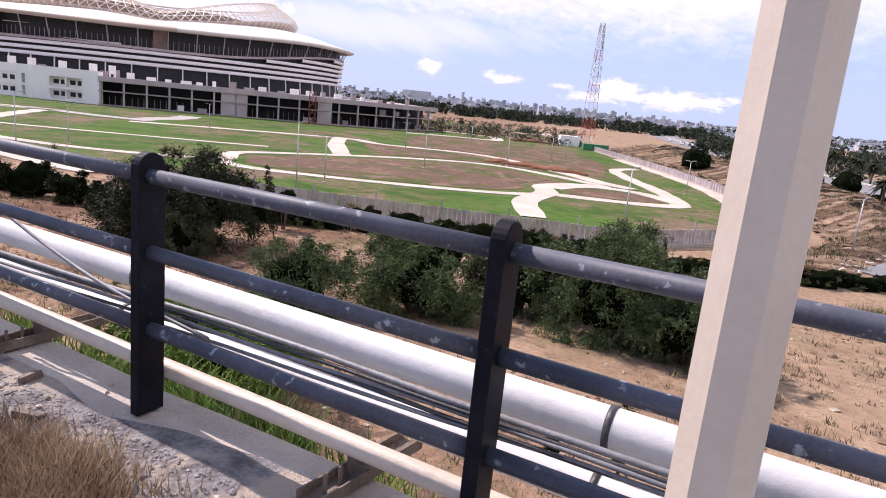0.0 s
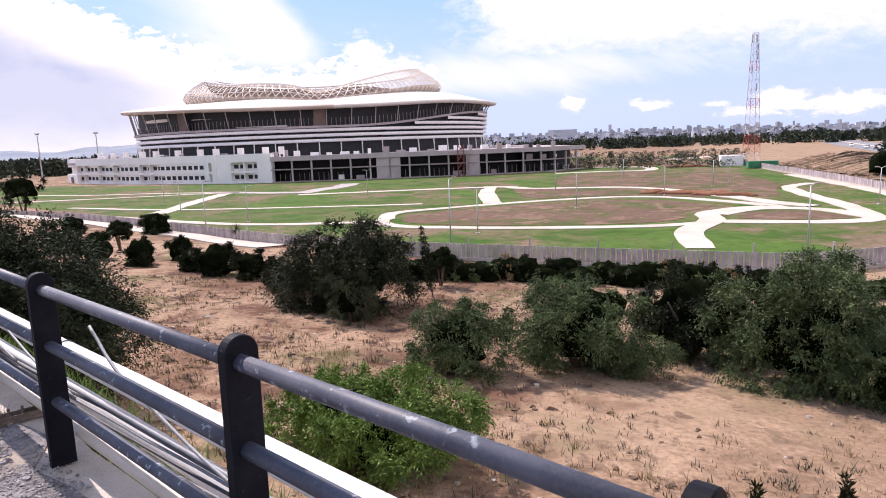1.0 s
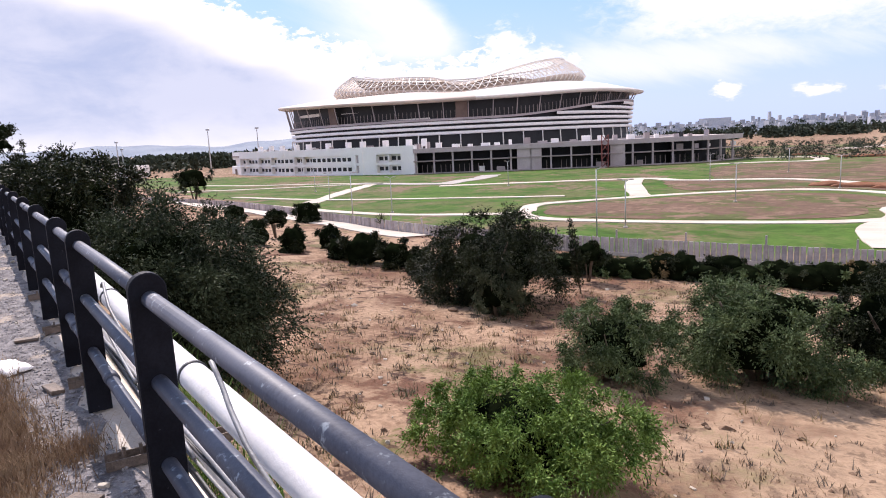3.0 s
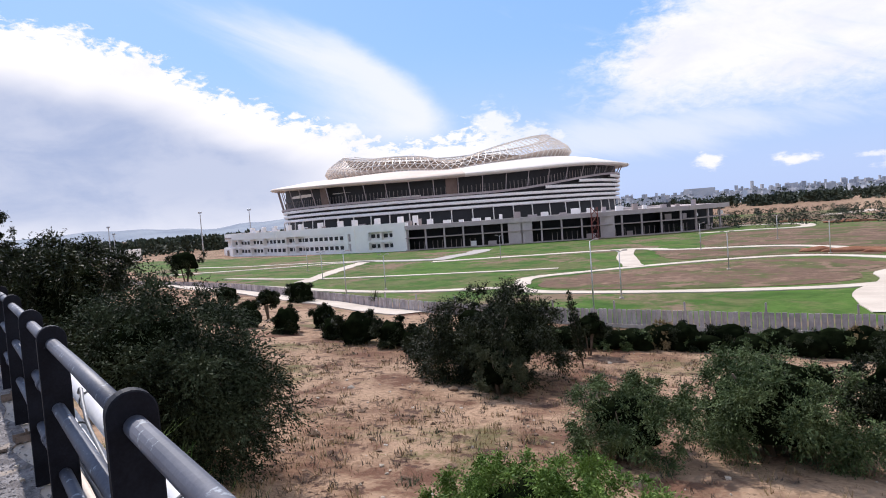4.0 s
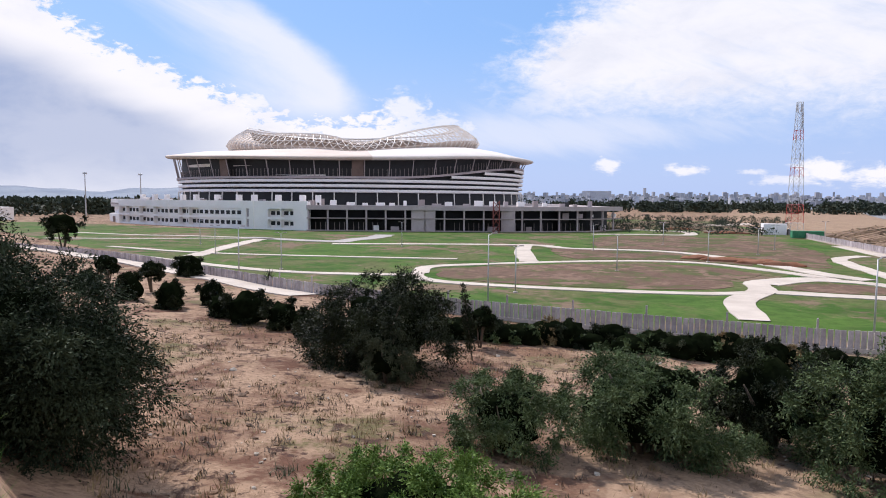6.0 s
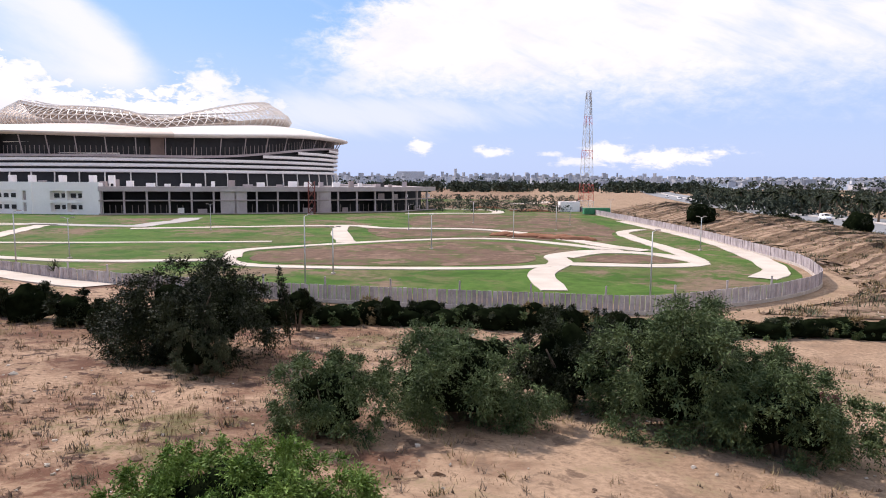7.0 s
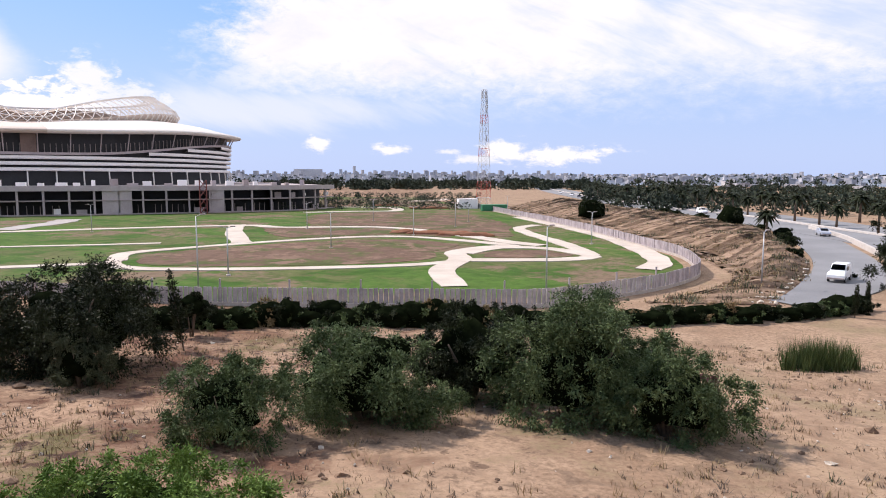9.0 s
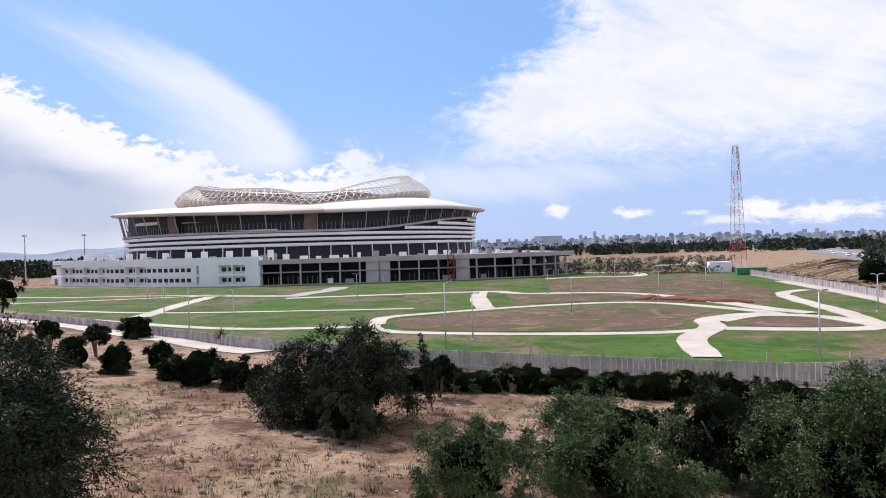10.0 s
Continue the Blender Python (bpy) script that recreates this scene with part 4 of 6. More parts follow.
        for a, b in zip(rows, rows[1:]):
            for j in range(len(prof) - 1):
                bm.faces.new((a[j], b[j], b[j + 1], a[j + 1]))
        bmesh.ops.recalc_face_normals(bm, faces=bm.faces[:])
        part(name, bm, mat, ob, label, smooth=True)


def build_crown(ob):
    two = 2 * math.pi

    def shell(th, u, inset=0.0):
        """A bulging surface from the roof to the top chord."""
        r = 60 + (52 - 60) * u + 4.6 * math.sin(math.pi * u ** 0.8) * (0.4 + 0.6 * abs(math.sin(th))) - inset
        return rim(th, r, base_z(th) * (1 - u) + crown_z(th) * u)
    ring = [two * k / 150 for k in range(151)]
    for u, r in ((1.0, 0.42), (0.0, 0.3), (0.5, 0.16)):
        part("crown_chord", tube(bmesh.new(), [shell(t, u) for t in ring], r, 6), "lattice", ob, "white round steel chord")
    part("crown_chord", tube(bmesh.new(), [rim(t, 47.5, crown_z(t) - 0.4) for t in ring], 0.3, 6), "lattice", ob, "white round steel chord")
    for k in range(108):
        a, b = two * k / 108, two * (k + 1.6) / 108
        bm = bmesh.new()
        tube(bm, [shell(a + (b - a) * u, u) for u in (0, 0.25, 0.5, 0.75, 1.0)], 0.15, 5)
        tube(bm, [shell(b + (a - b) * u, u, 0.3) for u in (0, 0.25, 0.5, 0.75, 1.0)], 0.15, 5)
        tube(bm, [shell(b, 1.0), rim(a, 47.5, crown_z(a) - 0.4)], 0.14, 5)
        part("brace", bm, "lattice", ob)
    # tan membrane: whole over one shoulder, low behind the rest
    cover = by_angle((-180, 0.9), (-60, 0.86), (-40, 0.3), (-20, 0.18), (20, 0.15), (45, 0.3), (120, 0.4), (150, 0.9), (180, 0.9))
    bm, rows = bmesh.new(), []
    for t in ring[:-1]:
        rows.append([bm.verts.new(shell(t, cover(t) * j / 5, 1.1)) for j in range(6)])
    for a, b in zip(rows, rows[1:] + rows[:1]):
        for j in range(5):
            bm.faces.new((a[j], b[j], b[j + 1], a[j + 1]))
    part("membrane", bm, "roof_tan", ob, "tan membrane behind the lattice", smooth=True)


def build_stadium():
    ob = thing("stadium", "round white stadium under construction with striped facade and lattice roof crown", "stadium")
    ob.matrix_world = STADIUM
    build_podium(ob)
    build_bowl(ob)
    build_crown(ob)


build_stadium()

# ---- bridge deck: pavement, kerb, carriageway ----


def slab(name, a0, a1, q0, q1, z, thick, mat, label, cut=0.0):
    bm = bmesh.new()
    count = max(1, int((a1 - a0) / 0.4)) if cut else 1
    rng = random.Random(3)
    rows = []
    for k in range(count + 1):
        a = a0 + (a1 - a0) * k / count
        edge = q1 + (cut * noise.noise((a * 1.7, 0.3, 2)) if cut else 0)
        rows.append([bm.verts.new((a, q, zz)) for q, zz in ((q0, z - thick), (q0, z), (edge, z), (edge - 0.02, z - thick))])
    for r, s in zip(rows, rows[1:]):
        for j in range(3):
            bm.faces.new((r[j], r[j + 1], s[j + 1], s[j]))
    bm.faces.new(rows[0])
    bm.faces.new(rows[-1][::-1])
    bmesh.ops.recalc_face_normals(bm, faces=bm.faces[:])
    return solid(name, bm, mat, label, name.replace("_", " "), kind="structure", m=RAIL)


slab("pavement", -160, 40, -1.6, -0.06, 0.0, 0.5, "gravel", "worn grey tarmac pavement with loose gravel", 0.26)
slab("deck_edge", -160, 40, -0.9, 0.19, -0.012, 0.5, "concrete", "cracked pale concrete deck edge", 0.03)
slab("kerb", -160, 40, -1.85, -1.602, 0.03, 0.5, "kerb", "pale chipped concrete kerb")
slab("road", -400, 60, -12.0, -1.852, -0.14, 0.5, "asphalt", "grey asphalt dual carriageway on the bridge approach")

POSTS = [3.58, 1.73, 0.13, -1.93, -3.805, -4.94, -6.8] + [-8.65 - 1.85 * k for k in range(34)]


def build_railing():
    ob = thing("railing", "black and blue-grey painted steel bridge railing with three tubes", "railing", kind="structure")
    ob.matrix_world = RAIL
    bm = bmesh.new()
    outline = [(-0.066, 0.0)] + [(0.066 * math.cos(a), 1.064 + 0.066 * math.sin(a)) for a in (math.pi * (1 - k / 12) for k in range(13))] + [(0.066, 0.0)]
    left = [bm.verts.new((-0.026, q, z)) for q, z in outline]
    right = [bm.verts.new((0.026, q, z)) for q, z in outline]
    bm.faces.new(left)
    bm.faces.new(right[::-1])
    for k in range(len(outline)):
        j = (k + 1) % len(outline)
        bm.faces.new((left[k], right[k], right[j], left[j]))
    bmesh.ops.recalc_face_normals(bm, faces=bm.faces[:])
    bmesh.ops.bevel(bm, geom=[e for e in bm.edges if abs(e.verts[0].co.x - e.verts[1].co.x) < 1e-6], offset=0.004, segments=1, affect="EDGES")
    plate = mesh_of("post", bm, "post")
    rng = random.Random(5)
    for a in POSTS:
        o = part("post", plate, "post", ob, "black painted flat post with a rounded head")
        o.matrix_local = at(a, 0, 0) @ pose(0, 0, 0, 0.5 * rng.uniform(-1, 1), 0.7 * rng.uniform(-1, 1), 1.5 * rng.uniform(-1, 1))
    ends = [5.4] + POSTS
    for z in (1.035, 0.715, 0.385):
        for a, b in zip(ends, ends[1:]):
            sag = 0.006 * rng.uniform(-1, 1)
            bm = tube(bmesh.new(), [(b, 0, z + 0.004 * rng.uniform(-1, 1)), ((a + b) / 2, 0.004 * rng.uniform(-1, 1), z + sag), (a, 0, z)], 0.031, 14)
            part("rail", bm, "rail", ob, "chipped blue-grey steel tube", smooth=True)
            if a < 0 and rng.random() < 0.4:
                c = b + 0.35 * (a - b)
                part("sleeve", tube(bmesh.new(), [(c - 0.05, 0, z), (c + 0.05, 0, z)], 0.038, 14), "rail", ob, smooth=True)


build_railing()


def build_pipes():
    """Service pipes and cables hung outside the deck."""
    lines = (("big_pipe", 0.30, 0.46, 0.07, "pipe", "large grey-white service pipe strapped outside the railing"),
             ("middle_pipe", 0.215, 0.275, 0.058, "pipe", "white service pipe below the large one"),
             ("low_pipe", 0.125, 0.145, 0.041, "pipe_beige", "narrow beige service pipe stained with rust"))
    for name, q, z, r, mat, label in lines:
        pts = [(6.5 - 2.0 * k, q + 0.012 * noise.noise((k * 0.8, q, 0)), z + 0.014 * noise.noise((k * 0.7, 9, q))) for k in range(38)]
        ob = thing("service_pipe", label, "pipe", "service pipes", m=RAIL)
        part("pipe_run", tube(bmesh.new(), pts, r, 20), mat, ob, smooth=True)
        for k in range(12):
            a = 4.4 - 2.35 * k + (0.35 if name == "low_pipe" else 0)
            part("strap", tube(bmesh.new(), [(a - 0.012, q, z), (a + 0.012, q, z)], r + 0.006, 20), "cable", ob, "black strap", smooth=True)
    rng = random.Random(8)
    for j in range(5):
        pts = []
        for k in range(70):
            a = 6.0 - 0.5 * k
            pts.append((a, 0.085 + 0.008 * j + 0.01 * math.sin(a * 1.3 + j) + 0.02 * noise.noise((a, j, 0)), 0.36 + 0.014 * j + 0.05 * math.sin(a * 0.55 + 0.2 * j) + 0.02 * noise.noise((a * 0.7, j, 4))))
        solid("cable", tube(bmesh.new(), pts, 0.008 if j < 4 else 0.012, 6), "cable" if j % 2 else "cable_grey", "thin black cable tied along the service pipes", "cable", "cables", m=RAIL, smooth=True)
    # a loose stiff cable end tied to the middle tube
    for a, n in ((-1.0, 0), (-3.3, 1), (-4.4, 2)):
        pts = [(a - 0.55, 0.10, 0.86 - 0.1 * n), (a - 0.45, 0.1, 0.8), (a - 0.2, 0.08, 0.70), (a + 0.2, 0.1, 0.56), (a + 0.7, 0.10, 0.45), (a + 1.4, 0.09, 0.38)]
        pts = [tuple(p) for p in smooth_line([Vector(p) for p in pts], 0.1)]
        solid("loose_cable", tube(bmesh.new(), pts, 0.009, 6), "cable_grey", "loose grey cable hanging over the lower railing tube", "cable", "loose cables", m=RAIL, smooth=True)
    for a in (4.1, 2.3, 1.15, -0.95, -2.9, -4.4, -6.2, -8.0):
        bm = bmesh.new()
        box(bm, (0.10, 0.62, 0.012), at(0, 0.2, 0.0))
        box(bm, (0.008, 0.62, 0.05), at(-0.05, 0.2, 0.02))
        box(bm, (0.008, 0.62, 0.05), at(0.05, 0.2, 0.02))
        box(bm, (0.09, 0.03, 0.12), at(0, 0.16, 0.05))
        ob = thing("pipe_bracket", "rusty steel channel bracket bolted to the deck edge", "bracket", "pipe brackets", m=RAIL @ pose(a, 0, 0.006, 0, 0, rng.uniform(-6, 6)))
        part("channel", bm, "steel", ob)
        for q in (-0.02, 0.06):
            part("bolt", tube(bmesh.new(), [(0, q, 0.0), (0, q, 0.085)], 0.009, 6), "steel", ob)


build_pipes()


def build_beige_post():
    """Octagonal lamp post standing on the pavement."""
    ob = thing("street_lamp", "beige painted octagonal steel lamp post with blistered paint", "street lamp")
    ob.matrix_world = at(2.112, -0.955, 0)
    bm = tube(bmesh.new(), [(0, 0, 0.0), (0, 0, 8.0)], [0.092, 0.05], 8)
    part("pole", bm, "beige", ob)
    part("base_plate", box(bmesh.new(), (0.34, 0.34, 0.02), at(0, 0, 0.012), 0.004), "steel", ob)
    part("arm", tube(bmesh.new(), [(0, 0, 7.9), (-0.2, -0.8, 8.3), (-0.4, -1.7, 8.4)], 0.035, 8), "beige", ob, smooth=True)
    part("lamp_head", box(bmesh.new(), (0.26, 0.6, 0.12), at(-0.44, -1.9, 8.4), 0.04), "steel", ob)


build_beige_post()

# ---- bushes and trees on the slope ----


def build_slope_plants():
    spots = [
        ("bush", "bright green feathery shrub on the slope below the railing", -6.5, 13.5, 3.25, 2.6, 2.85, 76000, 0.11, "leaf_bright", 11, 0.0, 190),
        ("tree", "dense dark acacia tree beside the bridge railing", -18.6, 12.0, 4.1, 3.9, 6.3, 180000, 0.14, "leaf_acacia", 12, 0.0, 380),
        ("tree", "dark green tree close behind the railing", -36.5, 19.5, 4.8, 4.2, 8.8, 34000, 0.26, "leaf_dark", 13, 0.0, 80),
        ("tree", "dark green tree beside the road embankment", -48, 24.5, 5.6, 4.8, 9.9, 22000, 0.32, "leaf_dark", 14, 0.0, 70),
        ("bush", "large dark green bush on bare soil", -17.5, 31.9, 5.4, 4.0, 5.8, 90000, 0.16, "leaf_dark", 15, 0.0, 160),
        ("bush", "grey-green shrub in front of the dark bush", -15.4, 28.6, 1.5, 1.3, 3.2, 20000, 0.11, "leaf_grey", 16, 0.0, 50),
        ("bush", "small green bush on the dry slope", -7.1, 21.9, 2.4, 2.1, 3.3, 40000, 0.12, "leaf", 17, 0.0, 80),
        ("bush", "wide dark green bush on the dry slope", -2.7, 24.9, 3.9, 2.8, 4.7, 70000, 0.13, "leaf", 18, 0.0, 110),
        ("bush", "dark bush between larger bushes", 1.6, 28.8, 3.8, 2.2, 4.9, 54000, 0.14, "leaf_dark", 19, 0.0, 90),
        ("bush", "large feathery green bush on the dry slope", 5.5, 25.9, 3.8, 3.0, 5.6, 72000, 0.14, "leaf", 20, 0.0, 120),
        ("bush", "spreading green bush with low drooping branches", 8.6, 23.7, 2.9, 2.3, 3.7, 48000, 0.13, "leaf", 21, 0.0, 90),
        ("bush", "dry pinkish brown shrub beside the green bush", 10.8, 25.9, 1.0, 0.9, 2.4, 9000, 0.10, "leaf_pink", 26, 0.05, 40),
        ("bush", "green bush behind the larger bush", 9.6, 30.0, 2.0, 1.7, 3.0, 20000, 0.15, "leaf_dark", 27, 0.0, 60),
        ("bush", "sparse yellowish green shrub at the slope", 17.6, 21.7, 1.5, 1.4, 3.9, 16000, 0.11, "leaf_yellow", 23, 0.1, 50),
        ("tree", "tall dark casuarina tree beside the road bend", 44.5, 61.5, 2.7, 2.5, 12.8, 30000, 0.26, "leaf_dark", 24, 0.0, 90),
        ("tree", "dark slender tree beside the road bend", 48.0, 62.5, 2.2, 2.0, 10.4, 18000, 0.26, "leaf_dark", 25, 0.0, 60),
        ("tree", "dark bush beside the road bend", 56, 68.5, 3.0, 2.4, 4.0, 10000, 0.26, "leaf_dark", 28, 0.0, 50),
        ("tree", "open-crowned dark tree beside the embankment road", -64.0, 26.5, 3.4, 3.4, 6.0, 7000, 0.26, "leaf_dark", 29, 0.45, 60),
    ]
    for name, label, x, y, rx, ry, h, leaves, size, mat, seed, stem, count in spots:
        ob = bush_kind(name, label, rx, ry, h, leaves, size, mat, seed, name, stem, count, low=-0.62 if name == 'bush' and leaves > 20000 else -0.95, droop=0.15, slim=0.34)
        ob.matrix_world = on_ground(x, y, 0.0)


build_slope_plants()


def tuft_mesh(name, places, blades, height, spread, mat, seed, width=0.008):
    """Blades of grass at places, joined."""
    rng = np.random.default_rng(seed)
    count = len(places) * blades
    base = np.repeat(np.asarray(places, float), blades, 0)
    base[:, :2] += rng.normal(size=(count, 2)) * spread
    way = rng.normal(size=(count, 2)) * (0.55 if height < 1 else 0.26)
    h = height * (0.4 + 0.8 * rng.random(count))
    tip = base + np.stack([way[:, 0] * h, way[:, 1] * h, h], 1)
    side = np.stack([-way[:, 1], way[:, 0], 0 * h], 1)
    side /= np.linalg.norm(side, axis=1, keepdims=True) + 1e-9
    verts = np.stack([base - side * width, base + side * width, tip], 1).reshape(-1, 3)
    mesh = bpy.data.meshes.new(name)
    mesh.from_pydata(verts.tolist(), [], np.arange(3 * count).reshape(-1, 3).tolist())
    mesh.materials.append(MAT[mat])
    return mesh


# ---- small plants ----


def build_small_plants():
    small = [(-59.7, 49.2, 1.5, 3.6, 0.35), (-52.6, 48.4, 1.3, 3.4, 0.35), (-48.8, 42.4, 1.6, 3.0, 0.05), (-42.5, 41.0, 1.5, 2.7, 0.05), (-56, 44, 1.7, 2.4, 0.05),
             (-66, 67, 2.4, 3.6, 0.1), (-41.9, 45.2, 1.4, 2.6, 0.1), (-36.5, 40.6, 1.5, 2.2, 0.05), (-33.0, 39.4, 1.9, 2.9, 0.05), (-29, 38.4, 1.6, 2.4, 0.05), (-26, 37.0, 1.5, 2.2, 0.05),
             (-123, 91, 4.2, 8.0, 0.25), (-15.5, 42.0, 1.1, 3.0, 0.4)]
    for i, (x, y, r, h, stem) in enumerate(small):
        tree = stem > 0.2
        ob = bush_kind("tree" if tree else "bush", "small dark round-headed tree on the bare crest" if tree else "small dark bush on the bare reddish crest",
                       r, r, h, 6800, 0.2 * (1.6 if r > 3 else 1), "leaf_dark", 40 + i, "tree" if tree else "bush", stem, 22)
        tagged(ob, group="small trees on the crest")
        ob.matrix_world = on_ground(x, y, 0)
    # hedge between the slope and the fence
    line = smooth_line([(-23, 41), (-15, 46), (-6, 48), (4, 48.6), (12, 49), (19.4, 50.2), (24.3, 50.8), (29.6, 51.8), (36, 55.2)], 1.35)
    rng = random.Random(31)
    for i, p in enumerate(line):
        h = rng.uniform(1.2, 1.8) if p.x > 8 else rng.uniform(1.4, 2.6)
        mat = "leaf_dry" if rng.random() < 0.14 else rng.choice(("leaf_dark", "leaf", "leaf_grey"))
        ob = bush_kind("hedge_bush", "scrubby dark hedge bush in front of the concrete fence" if mat != "leaf_dry" else "dry yellow-brown hedge bush in front of the fence",
                       rng.uniform(1.7, 2.3), rng.uniform(1.1, 1.5), h, 3600, 0.17, mat, 60 + i, "bush", 0.0, 20)
        tagged(ob, group="hedge bushes")
        ob.matrix_world = on_ground(p.x + rng.uniform(-0.4, 0.4), p.y + rng.uniform(-0.6, 0.6), 0)
    for x, y, h, lean in ((-14.1, 37.0, 4.8, -8), (2.80, 11.26, 1.99, 0), (4.49, 12.36, 1.90, 0), (12.2, 49.2, 2.6, 0), (33.8, 52.0, 2.8, 1), (36.8, 55.0, 2.6, -1), (41.5, 58.0, 4.0, 0)):
        ob = thing("cypress", "slim dark columnar cypress on dry ground", "cypress", "cypresses", m=on_ground(x, y) @ pose(0, 0, 0, 0, lean, 0))
        part("trunk", tube(bmesh.new(), [(0, 0, -0.1), (0, 0, h * 0.8)], [0.05, 0.02], 6), "bark", ob)
        cs = [(0.02 * math.sin(5 * k), 0, h * (0.12 + 0.8 * k / 11)) for k in range(12)]
        rs = [h * 0.062 * (1.15 - abs(k - 4) / 10) for k in range(12)]
        part("crown", leaf_cloud("crown", cs, rs, 1500, 0.03 * h + 0.06, 90 + int(x), "leaf_dark", 0.3, -0.9), "leaf_dark", ob)
    ob = thing("reed_clump", "clump of upright green reeds on the dry slope", "reeds", m=on_ground(21.9, 36.6))
    for k in range(3):
        spots = [(rng.gauss(-1.1 + 1.1 * k, 0.55), rng.gauss(0, 0.45), 0.0) for _ in range(60)]
        part("reed_tuft", tuft_mesh("reed_tuft", spots, 14, 1.7 - 0.25 * abs(k - 1), 0.12, "reed", 70 + k, 0.022), "reed", ob)
    # a yucca beside the service road
    ob = thing("yucca", "spiky grey-green yucca beside the service road", "yucca", m=on_ground(-51, 64.5))
    bm = bmesh.new()
    for k in range(60):
        a, e = rng.uniform(0, 6.28), rng.uniform(0.25, 1.5)
        tip = Vector((math.cos(a) * math.cos(e), math.sin(a) * math.cos(e), math.sin(e))) * 1.6
        side = Vector((-math.sin(a), math.cos(a), 0)) * 0.06
        o = Vector((0, 0, 0.7))
        bm.faces.new([bm.verts.new(v) for v in (o - side, o + side, o + tip)])
    part("leaf_rosette", bm, "leaf_grey", ob)
    part("trunk", tube(bmesh.new(), [(0, 0, -0.1), (0, 0, 0.8)], [0.14, 0.1], 8), "bark", ob)


build_small_plants()


def rock_mesh(name, places, low, high, mat, seed):
    """Small angular stones at places, joined."""
    rng = np.random.default_rng(seed)
    bm = bmesh.new()
    bmesh.ops.create_icosphere(bm, subdivisions=1, radius=1.0)
    unit = np.array([v.co[:] for v in bm.verts])
    faces = np.array([[v.index for v in f.verts] for f in bm.faces])
    bm.free()
    verts, polys = [], []
    for k, p in enumerate(places):
        r = rng.uniform(low, high) * (1 + 1.2 * (rng.random() < 0.06))
        body = unit * (1 + 0.28 * rng.normal(size=(len(unit), 1))) * (r, r * rng.uniform(0.6, 1.2), r * rng.uniform(0.45, 0.8))
        turn = rng.uniform(0, 6.28)
        body[:, :2] = body[:, :2] @ np.array([[math.cos(turn), -math.sin(turn)], [math.sin(turn), math.cos(turn)]])
        verts.append(body + np.asarray(p))
        polys.append(faces + k * len(unit))
    mesh = bpy.data.meshes.new(name)
    mesh.from_pydata(np.concatenate(verts).tolist(), [], np.concatenate(polys).tolist())
    mesh.materials.append(MAT[mat])
    return mesh


